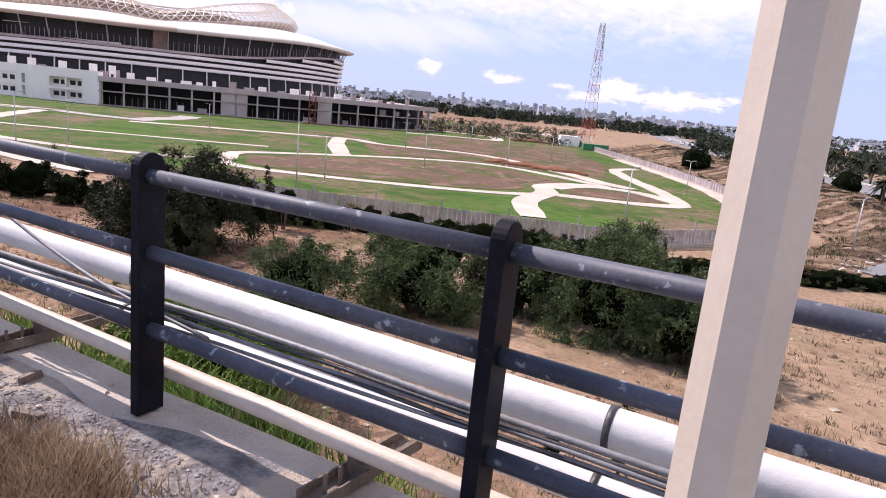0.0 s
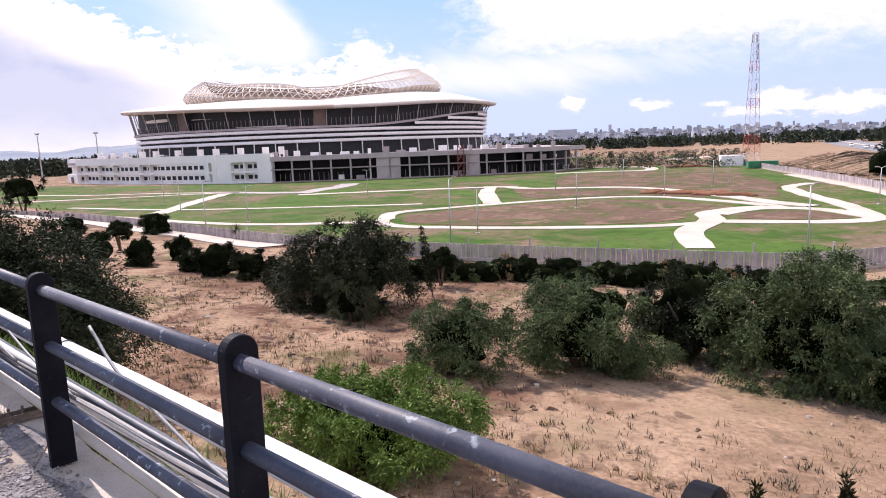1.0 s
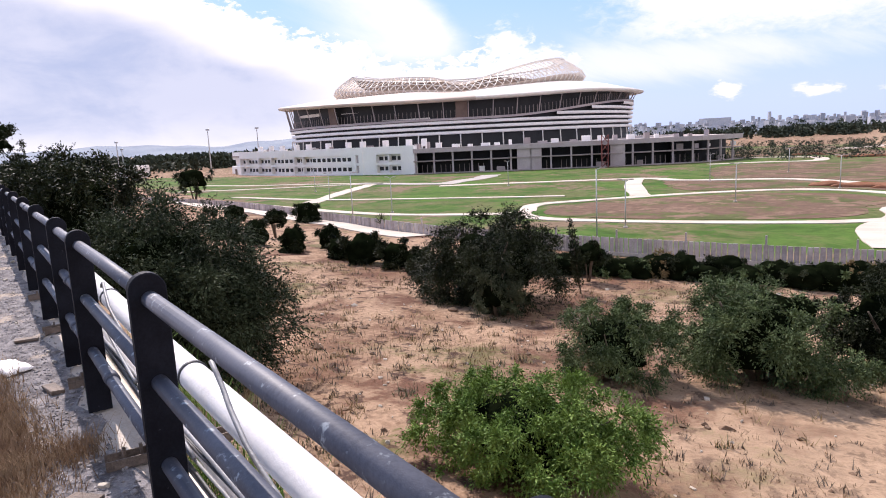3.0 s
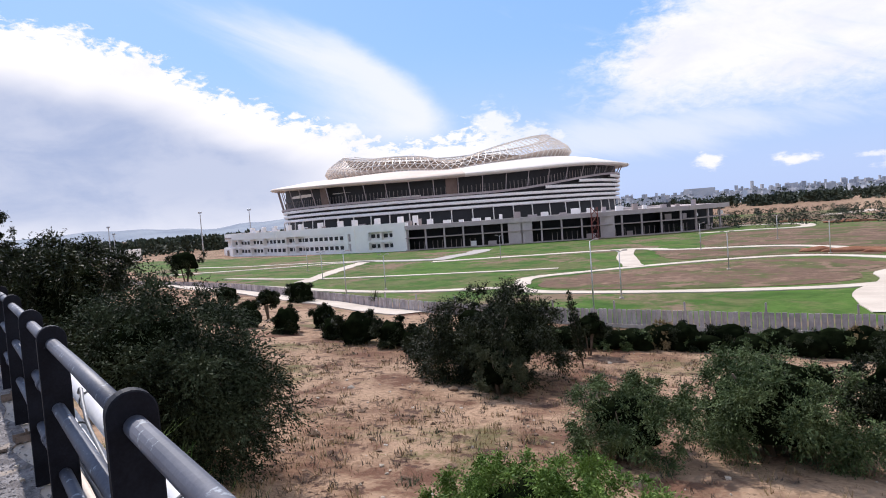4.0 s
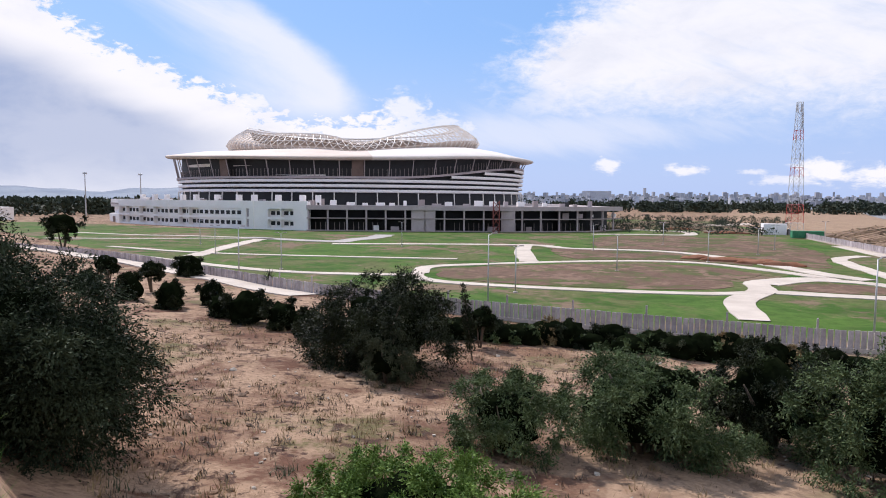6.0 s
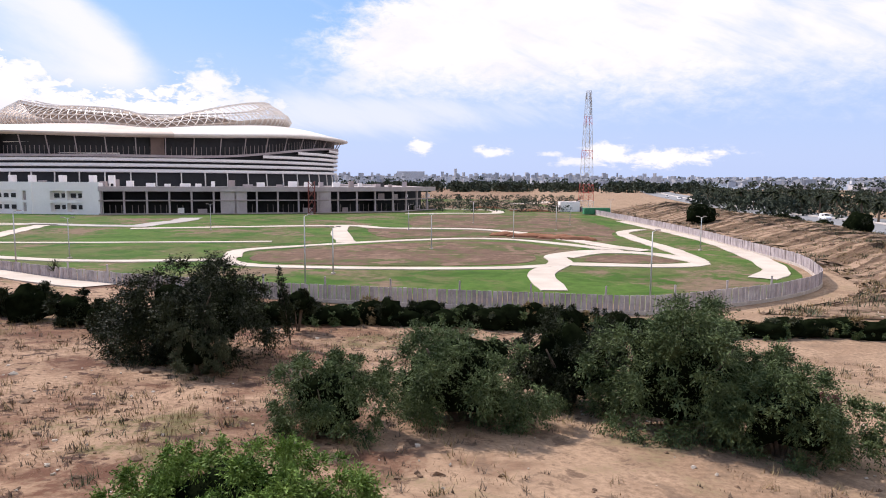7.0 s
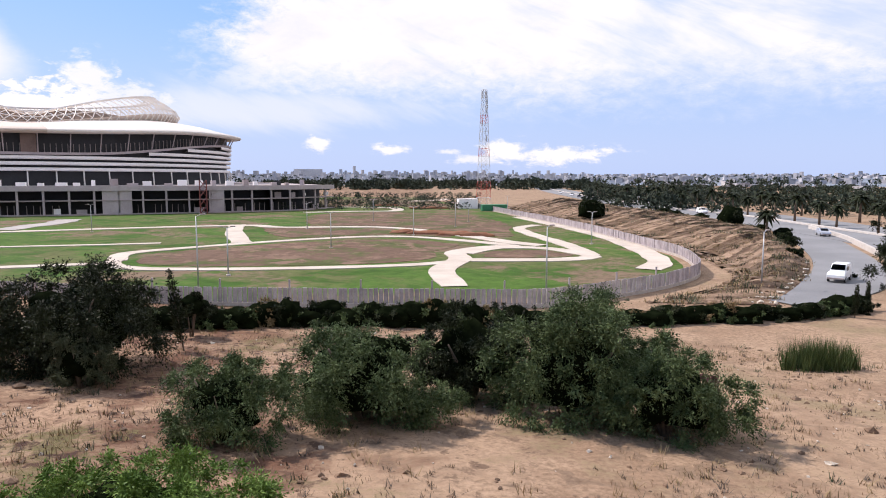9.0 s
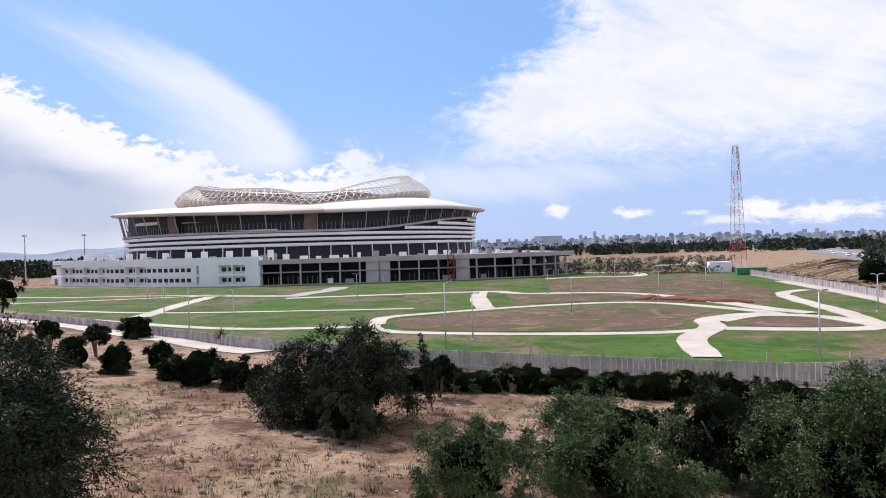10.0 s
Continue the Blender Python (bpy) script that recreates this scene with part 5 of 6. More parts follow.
def build_litter():
    rng = random.Random(77)
    slope = []
    while len(slope) < 14400:
        a, q = rng.uniform(-48, 34), 5 + 42 * rng.random() ** 1.3
        p = ORIGIN + ALONG * a + OUT * q
        if noise.noise((p.x * 0.16, p.y * 0.16, 3)) + rng.uniform(-0.5, 0.5) > -0.05:
            slope.append((p.x, p.y, ground_z(p.x, p.y)))
    solid("dry_grass", tuft_mesh("dry_grass", slope[:8000], 7, 0.13, 0.16, "straw", 1, 0.012), "straw", "short dry yellow grass on the slope", "grass", kind="stuff")
    solid("dry_weed", tuft_mesh("dry_weed", slope[8000:9400], 11, 0.34, 0.13, "leaf_dry", 2, 0.016), "leaf_dry", "scattered dead brown weeds on the slope", "weeds", kind="stuff")
    solid("green_weed", tuft_mesh("green_weed", slope[9400:9700], 16, 0.28, 0.14, "leaf_grey", 3, 0.018), "leaf_grey", "few low green weeds on the slope", "weeds", kind="stuff")
    solid("clod", rock_mesh("clod", slope[9700:12400], 0.03, 0.13, "clod", 4), "clod", "dark dry clods of earth on the slope", "clods", kind="stuff")
    solid("dead_scrub", tuft_mesh("dead_scrub", slope[12400:], 9, 0.22, 0.1, "bark", 41, 0.02), "bark", "small dark dead scrub over the slope", "scrub", kind="stuff")
    stones = []
    for _ in range(420):
        p = ORIGIN + ALONG * rng.uniform(-34, 30) + OUT * (6 + 34 * rng.random() ** 1.3)
        stones.append((p.x, p.y, ground_z(p.x, p.y) + 0.02))
    solid("stone", rock_mesh("stone", stones, 0.03, 0.10, "stone", 5), "stone", "pale stones scattered over the dry slope", "stones", kind="stuff")
    # pavement: loose chips, straw, weeds under the pipes
    chips = [(rng.gauss(-0.8, 2.2), rng.uniform(-1.55, -0.16), 0.001) for _ in range(9000)] + [(-1.5 - 22 * rng.random() ** 1.6, rng.uniform(-1.5, 0.0), 0.003) for _ in range(9000)]
    solid("gravel", rock_mesh("gravel", chips, 0.004, 0.012, "chip", 6), "chip", "loose grey gravel on the worn pavement", "gravel", kind="stuff", m=RAIL)
    lumps = [(3 - 24 * rng.random() ** 1.4, rng.uniform(-1.5, 0.1), 0.008) for _ in range(150)]
    solid("rubble", rock_mesh("rubble", lumps, 0.010, 0.024, "stone", 7), "stone", "small pale rubble along the pavement", "rubble", kind="stuff", m=RAIL)
    hay = []
    while len(hay) < 5000:
        a, q = rng.uniform(-30, 2.5), rng.gauss(-1.25, 0.24)
        if -1.6 < q < -0.6 and noise.noise((a * 0.9, q * 2, 8)) > -0.12:
            hay.append((a, q, 0.0))
    for a0, q0, sa, sq, count in ((0.30, -0.56, 0.20, 0.07, 300), (-0.35, -0.62, 0.25, 0.07, 160), (-3.3, -0.56, 0.5, 0.09, 420), (-4.4, -0.62, 0.5, 0.08, 260), (-3.2, -0.22, 0.07, 0.04, 40)):
        hay += [(rng.gauss(a0, sa), min(-0.1, rng.gauss(q0, sq)), 0.0) for _ in range(count)]
    solid("dry_straw", tuft_mesh("dry_straw", hay, 14, 0.10, 0.08, "straw", 8, 0.003), "straw", "dead straw and dry grass along the kerb", "grass", kind="stuff", m=RAIL)
    green = [(rng.uniform(-7, 4.5), rng.uniform(0.2, 0.95), -0.5) for _ in range(520)]
    solid("green_grass", tuft_mesh("green_grass", green, 16, 0.24, 0.06, "leaf_bright", 9, 0.006), "leaf_bright", "green grass growing below the service pipes", "grass", kind="stuff", m=RAIL)
    # broken slab pieces, a white sack, a wooden block
    for a, q, sx, sy, turn in ((-0.15, -0.35, 0.13, 0.05, 20), (-0.75, -0.5, 0.08, 0.05, 70), (-2.6, -0.25, 0.16, 0.09, 40), (-4.4, -0.2, 0.2, 0.08, 10), (-6.0, -0.25, 0.18, 0.09, 80), (-0.5, -0.15, 0.10, 0.045, 100)):
        bm = box(bmesh.new(), (sx, sy, 0.03), None, 0.006)
        for v in bm.verts:
            v.co += 0.012 * noise.noise_vector(v.co * 30 + Vector((a, q, 0)))
        solid("concrete_fragment", bm, "steel", "broken dark brownish concrete fragment on the pavement", "concrete fragment", "concrete fragments", m=RAIL @ pose(a, q, 0.017, 0, 0, turn))
    bm = bmesh.new()
    bmesh.ops.create_grid(bm, x_segments=14, y_segments=10, size=0.5)
    for v in bm.verts:
        r = max(abs(v.co.x), abs(v.co.y)) * 2
        v.co.z = 0.05 * max(0.0, 1 - r ** 3) + 0.035 * noise.noise(v.co * 6) * (1 - 0.6 * r)
        v.co.x, v.co.y = v.co.x * 0.36 + 0.02 * noise.noise(v.co * 3), v.co.y * 0.2
    bmesh.ops.solidify(bm, geom=bm.faces[:], thickness=0.006)
    solid("white_sack", bm, "white", "crumpled white plastic sack lying on the gravel", "sack", m=RAIL @ pose(-5.15, -0.42, 0.02, 0, 0, 25), smooth=True)


build_litter()

# ---- lamps, mast, containers ----


def street_lamp(x, y, h, label, double=False, z=PARK, turn=0.0, mat="lamp_grey"):
    ob = thing("street_lamp", label, "street lamp", "street lamps", m=pose(x, y, z, 0, 0, turn))
    part("pole", tube(bmesh.new(), [(0, 0, 0), (0, 0, h)], [0.09, 0.05], 8), mat, ob, smooth=True)
    part("base", box(bmesh.new(), (0.5, 0.5, 0.25), at(0, 0, 0.1), 0.04), "concrete", ob)
    for s in ((-1, 1) if double else (1,)):
        part("arm", tube(bmesh.new(), [(0, 0, h - 0.05), (s * 0.45, 0, h + 0.12)], 0.035, 6), mat, ob)
        part("lamp_head", box(bmesh.new(), (0.55, 0.26, 0.12), at(s * 0.65, 0, h + 0.14), 0.03), "taupe", ob)
    return ob


def build_lamps():
    tall = "tall pale grey park lamp post beside the fence"
    low = "pale grey twin-headed park lamp post on the lawn"
    for x, y, h in ((-23.3, 65.4, 7.4), (11.1, 64.5, 6.4), (33.2, 66.0, 5.8), (-62.9, 73, 7.0)):
        street_lamp(x, y, h, tall, False, turn=35)
    for x, y, h in ((-23.3, 75, 5.5), (-16.2, 104.7, 5.6), (26.7, 111, 5.4), (-3.8, 127.8, 5.5), (-27.4, 144, 5.6), (-63.7, 83.5, 5.6), (-69.5, 135.5, 5.6), (-15.5, 171, 5.5), (9, 168, 5.5), (23, 205, 5.5), (-92, 100, 5.5), (-115, 120, 5.5), (5, 150, 5.5)):
        street_lamp(x, y, h, low, True, turn=20)
    for s, q, h in ((23.5, -0.93, 7.6), (50, -1.05, 7.6), (77, -1.05, 7.6)):
        p = ORIGIN - ALONG * s + OUT * q
        ob = thing("street_lamp", "rusty grey road lamp post with a single arm at the kerb", "street lamp", "road lamps", m=at(p.x, p.y, 0) @ Matrix.Rotation(math.atan2(OUT.y, OUT.x), 4, "Z"))
        part("pole", tube(bmesh.new(), [(0, 0, 0), (0, 0, h)], [0.09, 0.06], 8), "pole_brown", ob, smooth=True)
        part("arm", tube(bmesh.new(), [(0, 0, h - 0.25), (-0.5, 0, h + 0.05), (-1.3, 0, h + 0.35)], 0.045, 6), "lamp_grey", ob)
        part("lamp_head", box(bmesh.new(), (0.6, 0.22, 0.12), at(-1.5, 0, h + 0.42), 0.03), "taupe", ob)
        part("spike", tube(bmesh.new(), [(0, 0, h), (0, 0, h + 0.55)], 0.02, 5), "lamp_grey", ob)
        if s == 23.5:
            wire = [Vector((0, 0, h)).lerp(Vector((2.0, -7.0, 17.0)), k / 12) - Vector((0, 0, 0.6 * math.sin(math.pi * k / 12))) for k in range(13)]
            part("wire", tube(bmesh.new(), wire, 0.018, 5), "cable", ob)
    # floodlight masts and huts far left
    for x, y, h in ((-372, 226, 19), (-335, 262, 24), (-318, 285, 24), (-390, 240, 15)):
        ob = thing("light_mast", "tall grey floodlight mast beyond the lawn", "light mast", "light masts", m=at(x, y, PARK))
        part("pole", tube(bmesh.new(), [(0, 0, 0), (0, 0, h)], [0.4, 0.22], 8), "lamp_grey", ob)
        part("lamp_bank", box(bmesh.new(), (3.0, 0.5, 1.0), at(0, 0, h), 0.1), "lamp_grey", ob)


build_lamps()


def lattice_mast():
    h = 46.0
    ob = thing("lattice_mast", "red and white lattice telecom mast with antennas", "mast", m=pose(20.4, 268, PARK, 0, 0, 20))
    half = lambda z: 2.3 - 1.5 * z / h
    legs = ((1, 1), (-1, 1), (-1, -1), (1, -1))
    sections = 14
    for k in range(sections):
        z0, z1 = h * k / sections, h * (k + 1) / sections
        mat = "red" if k in (1, 2, 6, 10) else "lamp_grey"
        bm = bmesh.new()
        for i, (sx, sy) in enumerate(legs):
            nx, ny = legs[(i + 1) % 4]
            a, b = half(z0), half(z1)
            tube(bm, [(sx * a, sy * a, z0), (sx * b, sy * b, z1)], 0.085, 5)
            tube(bm, [(sx * a, sy * a, z0), (nx * b, ny * b, z1)], 0.045, 4)
            tube(bm, [(nx * a, ny * a, z0), (sx * b, sy * b, z1)], 0.045, 4)
            tube(bm, [(sx * b, sy * b, z1), (nx * b, ny * b, z1)], 0.045, 4)
        part("mast_section", bm, mat, ob, "faded red lattice section" if mat == "red" else "pale lattice section")
    for k, (dx, dy, z) in enumerate(((0.9, 0.3, 44), (-0.9, 0.2, 44), (0.1, -1.0, 44), (0.8, -0.6, 38), (-1.0, -0.3, 33), (1.1, 0.4, 27), (0.6, -0.9, 41))):
        part("antenna", box(bmesh.new(), (0.45, 0.3, 2.6), at(dx, dy, z), 0.06), "lamp_grey", ob)
    # fenced compound at its foot
    bm = box(bmesh.new(), (7, 4, 3.6), at(0, 0, 1.8), 0.06)
    hut = solid("site_hut", bm, "white", "small white rendered hut at the foot of the mast", "hut", m=pose(12.5, 243, PARK, 0, 0, 10))
    ob = thing("green_container", "green slatted skip beside the white hut", "container", m=pose(20.5, 224, PARK, 0, 0, 8))
    part("body", box(bmesh.new(), (8.5, 3, 2.1), at(0, 0, 1.2), 0.08), "green_paint", ob)
    rib = mesh_of("rib", box(bmesh.new(), (0.14, 0.1, 2.0), None, 0.01), "green_paint")
    for k in range(12):
        o = part("rib", rib, "green_paint", ob)
        o.location = (-3.9 + 0.71 * k, -1.55, 1.2)
    # red tower crane stub in front of the podium
    ob = thing("crane_mast", "short red lattice crane mast at the podium", "crane", m=pose(-71, 206, PARK, 0, 0, 20))
    for k in range(4):
        bm = bmesh.new()
        for i, (sx, sy) in enumerate(legs):
            nx, ny = legs[(i + 1) % 4]
            z0, z1 = 2.6 * k, 2.6 * (k + 1)
            tube(bm, [(sx, sy, z0), (sx, sy, z1)], 0.16, 5)
            tube(bm, [(sx, sy, z0), (nx, ny, z1)], 0.09, 4)
            tube(bm, [(nx, ny, z0), (sx, sy, z1)], 0.09, 4)
        part("mast_section", bm, "rust_red", ob)
    ob = thing("low_building", "long low white building behind the lawn", "building", m=pose(-322, 191, PARK, 0, 0, 15))
    part("wall", box(bmesh.new(), (40, 9, 6.0), at(0, 0, 3.0), 0.1), "white", ob)
    for k in range(9):
        part("door", box(bmesh.new(), (1.8, 0.2, 2.4), at(-17 + 4.2 * k, -4.55, 1.2)), "taupe", ob)
        part("window", box(bmesh.new(), (1.6, 0.2, 1.2), at(-17 + 4.2 * k, -4.55, 4.4)), "glass", ob)


lattice_mast()

# ---- roads, bank, cars ----
SLIP = [(30, 60.5), (38.5, 64.6), (45.7, 71.8), (55.0, 87), (63.8, 106), (71.5, 124.6), (78, 146)]
HIGHWAY = [(66, 20), (72, 60), (76.5, 96), (79.5, 122), (81, 147), (84.5, 195), (80.5, 260), (88, 400), (104, 600), (150, 1000), (230, 1800)]


def build_roads():
    solid("slip_road", ribbon(bmesh.new(), smooth_line(SLIP, 2), 7.8, PARK + 0.10, thick=0.3), "far_asphalt", "grey sunlit slip road curving to the highway", "road", kind="structure")
    solid("highway", ribbon(bmesh.new(), smooth_line(HIGHWAY, 6), 13.0, PARK + 0.16, thick=0.4), "far_asphalt", "grey dual carriageway lined with palms", "road", kind="structure")
    off = lambda line, d: [Vector((p.x, p.y)) + Vector(((line[min(i + 1, len(line) - 1)] - line[max(i - 1, 0)]).y, -(line[min(i + 1, len(line) - 1)] - line[max(i - 1, 0)]).x)).normalized() * d for i, p in enumerate(line)]
    h = smooth_line(HIGHWAY, 6)
    solid("kerb", ribbon(bmesh.new(), off(h, 7.2), 1.6, PARK + 0.45, thick=0.6), "kerb", "pale kerb and footway along the highway", "kerb", kind="structure")
    solid("highway_far_lane", ribbon(bmesh.new(), off(h, 16), 11.0, PARK + 0.12, thick=0.3), "far_asphalt", "far lanes of the highway", "road", kind="structure")
    s = smooth_line(SLIP, 2)
    wall = off(s, 5.2)[8:]
    solid("road_barrier", ribbon(bmesh.new(), wall, 0.5, PARK + 0.85, thick=1.0), "kerb", "low pale concrete barrier along the slip road", "barrier", kind="structure")
    # sandy bank between the fence and the slip road
    bm = bmesh.new()
    inner = smooth_line([(19, 58.5), (27, 65), (34.5, 75), (36.6, 94), (36, 110), (35, 135), (32, 164), (27, 200), (20, 250)], 3)
    outer = smooth_line([(30, 57), (40, 70.5), (49, 85), (58, 105), (66, 124), (71, 145), (75, 200), (71, 250), (76, 320)], 3)
    rows, steps = [], 220
    for k in range(steps + 1):
        u = k / steps
        a, b = inner[int(u * (len(inner) - 1))], outer[int(u * (len(outer) - 1))]
        row = []
        for j in range(33):
            v = j / 32
            p = a.lerp(b, v)
            swell = max(0.0, math.sin(math.pi * min(1.0, max(0.0, (v - 0.22) / 0.78)))) * min(1.0, k / 40)
            z = PARK + 0.06 + swell * (1.9 + 0.9 * noise.noise((p.x * 0.08, p.y * 0.08, 2))) + swell * (0.45 * noise.noise((p.x * 0.3, p.y * 0.3, 6)) + 0.3 * noise.noise((p.x * 0.9, p.y * 0.9, 7)))
            row.append(bm.verts.new((p.x, p.y, z)))
        rows.append(row)
    for r, t in zip(rows, rows[1:]):
        for j in range(32):
            bm.faces.new((r[j], r[j + 1], t[j + 1], t[j]))
    bmesh.ops.recalc_face_normals(bm, faces=bm.faces[:])
    solid("sandy_bank", bm.copy(), "sand", "sandy earth bank with tracks beside the fence", "bank", kind="structure", smooth=True)
    rng = random.Random(12)
    spread = [tuple(rng.choice(rng.choice(rows)).co) for _ in range(2600)]
    solid("bank_weed", tuft_mesh("bank_weed", spread[:1300], 10, 0.4, 0.3, "leaf_dry", 31, 0.03), "leaf_dry", "dry brown weeds over the sandy bank", "weeds", kind="stuff")
    solid("bank_scrub", tuft_mesh("bank_scrub", spread[1300:1700], 14, 0.6, 0.35, "leaf_grey", 32, 0.04), "leaf_grey", "low grey-green scrub over the sandy bank", "weeds", kind="stuff")
    solid("bank_clod", rock_mesh("bank_clod", spread[1700:], 0.08, 0.3, "clod", 33), "clod", "brown clods of earth over the sandy bank", "clods", kind="stuff")
    lumps = []
    for _ in range(240):
        u = rng.random()
        p = outer[int(u * 0.4 * (len(outer) - 1))].lerp(inner[int(u * 0.4 * (len(inner) - 1))], rng.uniform(0.0, 0.25))
        lumps.append((p.x, p.y, PARK + 0.3))
    solid("rubble_stone", rock_mesh("rubble_stone", lumps, 0.07, 0.24, "stone", 21), "stone", "pale rubble along the edge of the slip road", "rubble", kind="stuff")
    for i, (x, y, r, hh) in enumerate(((49, 89, 1.6, 1.6), (56, 104, 2.2, 2.0), (60, 112, 2.2, 2.0), (64, 120, 2.2, 2.2), (68, 150, 4.2, 5.5), (42, 178, 4.5, 6.5), (45, 182, 4, 5), (70, 200, 2.5, 2.2), (66, 132, 2, 2.0), (69, 170, 2.4, 2.2), (68, 185, 2.4, 2.2), (46, 73.5, 1.2, 1.5))):
        ob = bush_kind("bush", "dark roadside bush on the sandy bank", r, r, hh, 2600, 0.3, "leaf_dark", 120 + i, "bush", 0.0, 22)
        tagged(ob, group="roadside bushes")
        ob.matrix_world = at(x, y, PARK + 0.4)


build_roads()


def palm_kind(h, seed):
    ob = thing("palm_tree", "date palm with a brown trunk beside the highway", "palm tree", "palms along the highway")
    rng = random.Random(seed)
    part("trunk", tube(bmesh.new(), [(0, 0, -0.2), (0.05, 0, h * 0.5), (0, 0.05, h)], [0.34, 0.26, 0.3], 9), "bark", ob, smooth=True)
    bm = bmesh.new()
    for k in range(46):
        a, e = rng.uniform(0, 6.28), rng.uniform(-0.5, 1.25)
        out = Vector((math.cos(a), math.sin(a), 0))
        side = Vector((-math.sin(a), math.cos(a), 0))
        last = None
        for j in range(6):
            t = j / 5
            p = Vector((0, 0, h)) + out * (2.9 * t * math.cos(e * 0.8)) + Vector((0, 0, 2.6 * t * math.sin(e) - 1.7 * t * t))
            w = 0.34 * math.sin(math.pi * (0.12 + 0.86 * t))
            now = (bm.verts.new(p - side * w - Vector((0, 0, w * 0.5))), bm.verts.new(p), bm.verts.new(p + side * w - Vector((0, 0, w * 0.5))))
            if last:
                bm.faces.new((last[0], last[1], now[1], now[0]))
                bm.faces.new((last[1], last[2], now[2], now[1]))
            last = now
    part("crown", bm, "leaf_dark", ob)
    return ob


def build_palms():
    rng = random.Random(6)
    kinds = [palm_kind(5.2, 1), palm_kind(6.2, 2)]
    h = smooth_line(HIGHWAY, 6)
    spots = []
    for i, p in enumerate(h):
        if 5 < i < 62 and i % 2 == 0:
            d = (h[i + 1] - p).normalized()
            spots.append(p + Vector((d.y, -d.x)) * (9.5 + rng.uniform(-1, 1)))
            if i % 4 == 0:
                spots.append(p + Vector((d.y, -d.x)) * (25 + rng.uniform(-3, 3)))
    spots.append(Vector((61.5, 121)))
    for k, p in enumerate(spots):
        m = pose(p.x, p.y, PARK + 0.2, 0, 0, rng.uniform(0, 360)) @ Matrix.Scale(rng.uniform(0.85, 1.15), 4)
        if k < 2:
            kinds[k].matrix_world = m
        else:
            o = copy_thing(kinds[k % 2], m)
            o.matrix_world = m


build_palms()


def car_kind(name, label, paint, van=False):
    """A car about 4.2 m long, facing +x, standing on its wheels at z 0."""
    ob = thing(name, label, "van" if van else "car", "cars on the roads")
    side = ([(-2.05, 0.45), (-2.1, 1.0), (-2.0, 1.72), (-1.6, 1.84), (0.35, 1.84), (1.0, 1.2), (1.85, 1.0), (2.08, 0.75), (2.08, 0.4)] if van else
            [(-2.1, 0.45), (-2.15, 0.85), (-1.75, 0.98), (-1.2, 1.42), (0.2, 1.45), (0.95, 0.98), (1.95, 0.82), (2.12, 0.6), (2.1, 0.38)])
    bm = bmesh.new()
    cols = []
    for y in (-0.84, -0.78, 0.78, 0.84):
        tuck = 0.0 if abs(y) > 0.8 else 0.04
        cols.append([bm.verts.new((x, y * (0.86 if z > 1.05 else 1.0), z + tuck * (1 if z > 0.7 else 0))) for x, z in side])
    for a, b in zip(cols, cols[1:]):
        for k in range(len(side)):
            j = (k + 1) % len(side)
            bm.faces.new((a[k], a[j], b[j], b[k]))
    bm.faces.new(cols[0])
    bm.faces.new(cols[-1][::-1])
    bmesh.ops.recalc_face_normals(bm, faces=bm.faces[:])
    part("body", bm, paint, ob)
    top = 1.66 if van else 1.36
    for y in (-0.77, 0.77):
        bm = bmesh.new()
        box(bm, (1.05 if van else 1.3, 0.03, 0.42 if van else 0.34), at(0.0 if van else -0.45, y, top - 0.26))
        part("side_window", bm, "glass", ob)
    a, b = ((0.42, 1.78), (0.98, 1.26)) if van else ((0.26, 1.42), (0.93, 1.02))
    bm = bmesh.new()
    bm.faces.new([bm.verts.new(v) for v in ((a[0] + 0.03, -0.6, a[1] + 0.03), (b[0] + 0.03, -0.68, b[1] + 0.03), (b[0] + 0.03, 0.68, b[1] + 0.03), (a[0] + 0.03, 0.6, a[1] + 0.03))])
    bmesh.ops.solidify(bm, geom=bm.faces[:], thickness=0.02)
    part("windscreen", bm, "glass", ob)
    for x in (-1.3, 1.32):
        for y in (-0.78, 0.78):
            w = part("wheel", tube(bmesh.new(), [(x, y - 0.09, 0.32), (x, y + 0.09, 0.32)], 0.32, 16), "tyre", ob)
            part("rim", tube(bmesh.new(), [(x, y - 0.1, 0.32), (x, y + 0.1, 0.32)], 0.19, 12), "lamp_grey", w)
    for y in (-0.6, 0.6):
        part("headlight", box(bmesh.new(), (0.08, 0.3, 0.16), at(2.03, y, 0.72), 0.02), "lamp_grey", ob)
    part("bumper", box(bmesh.new(), (0.16, 1.6, 0.2), at(2.06, 0, 0.45), 0.04), "taupe", ob)
    return ob


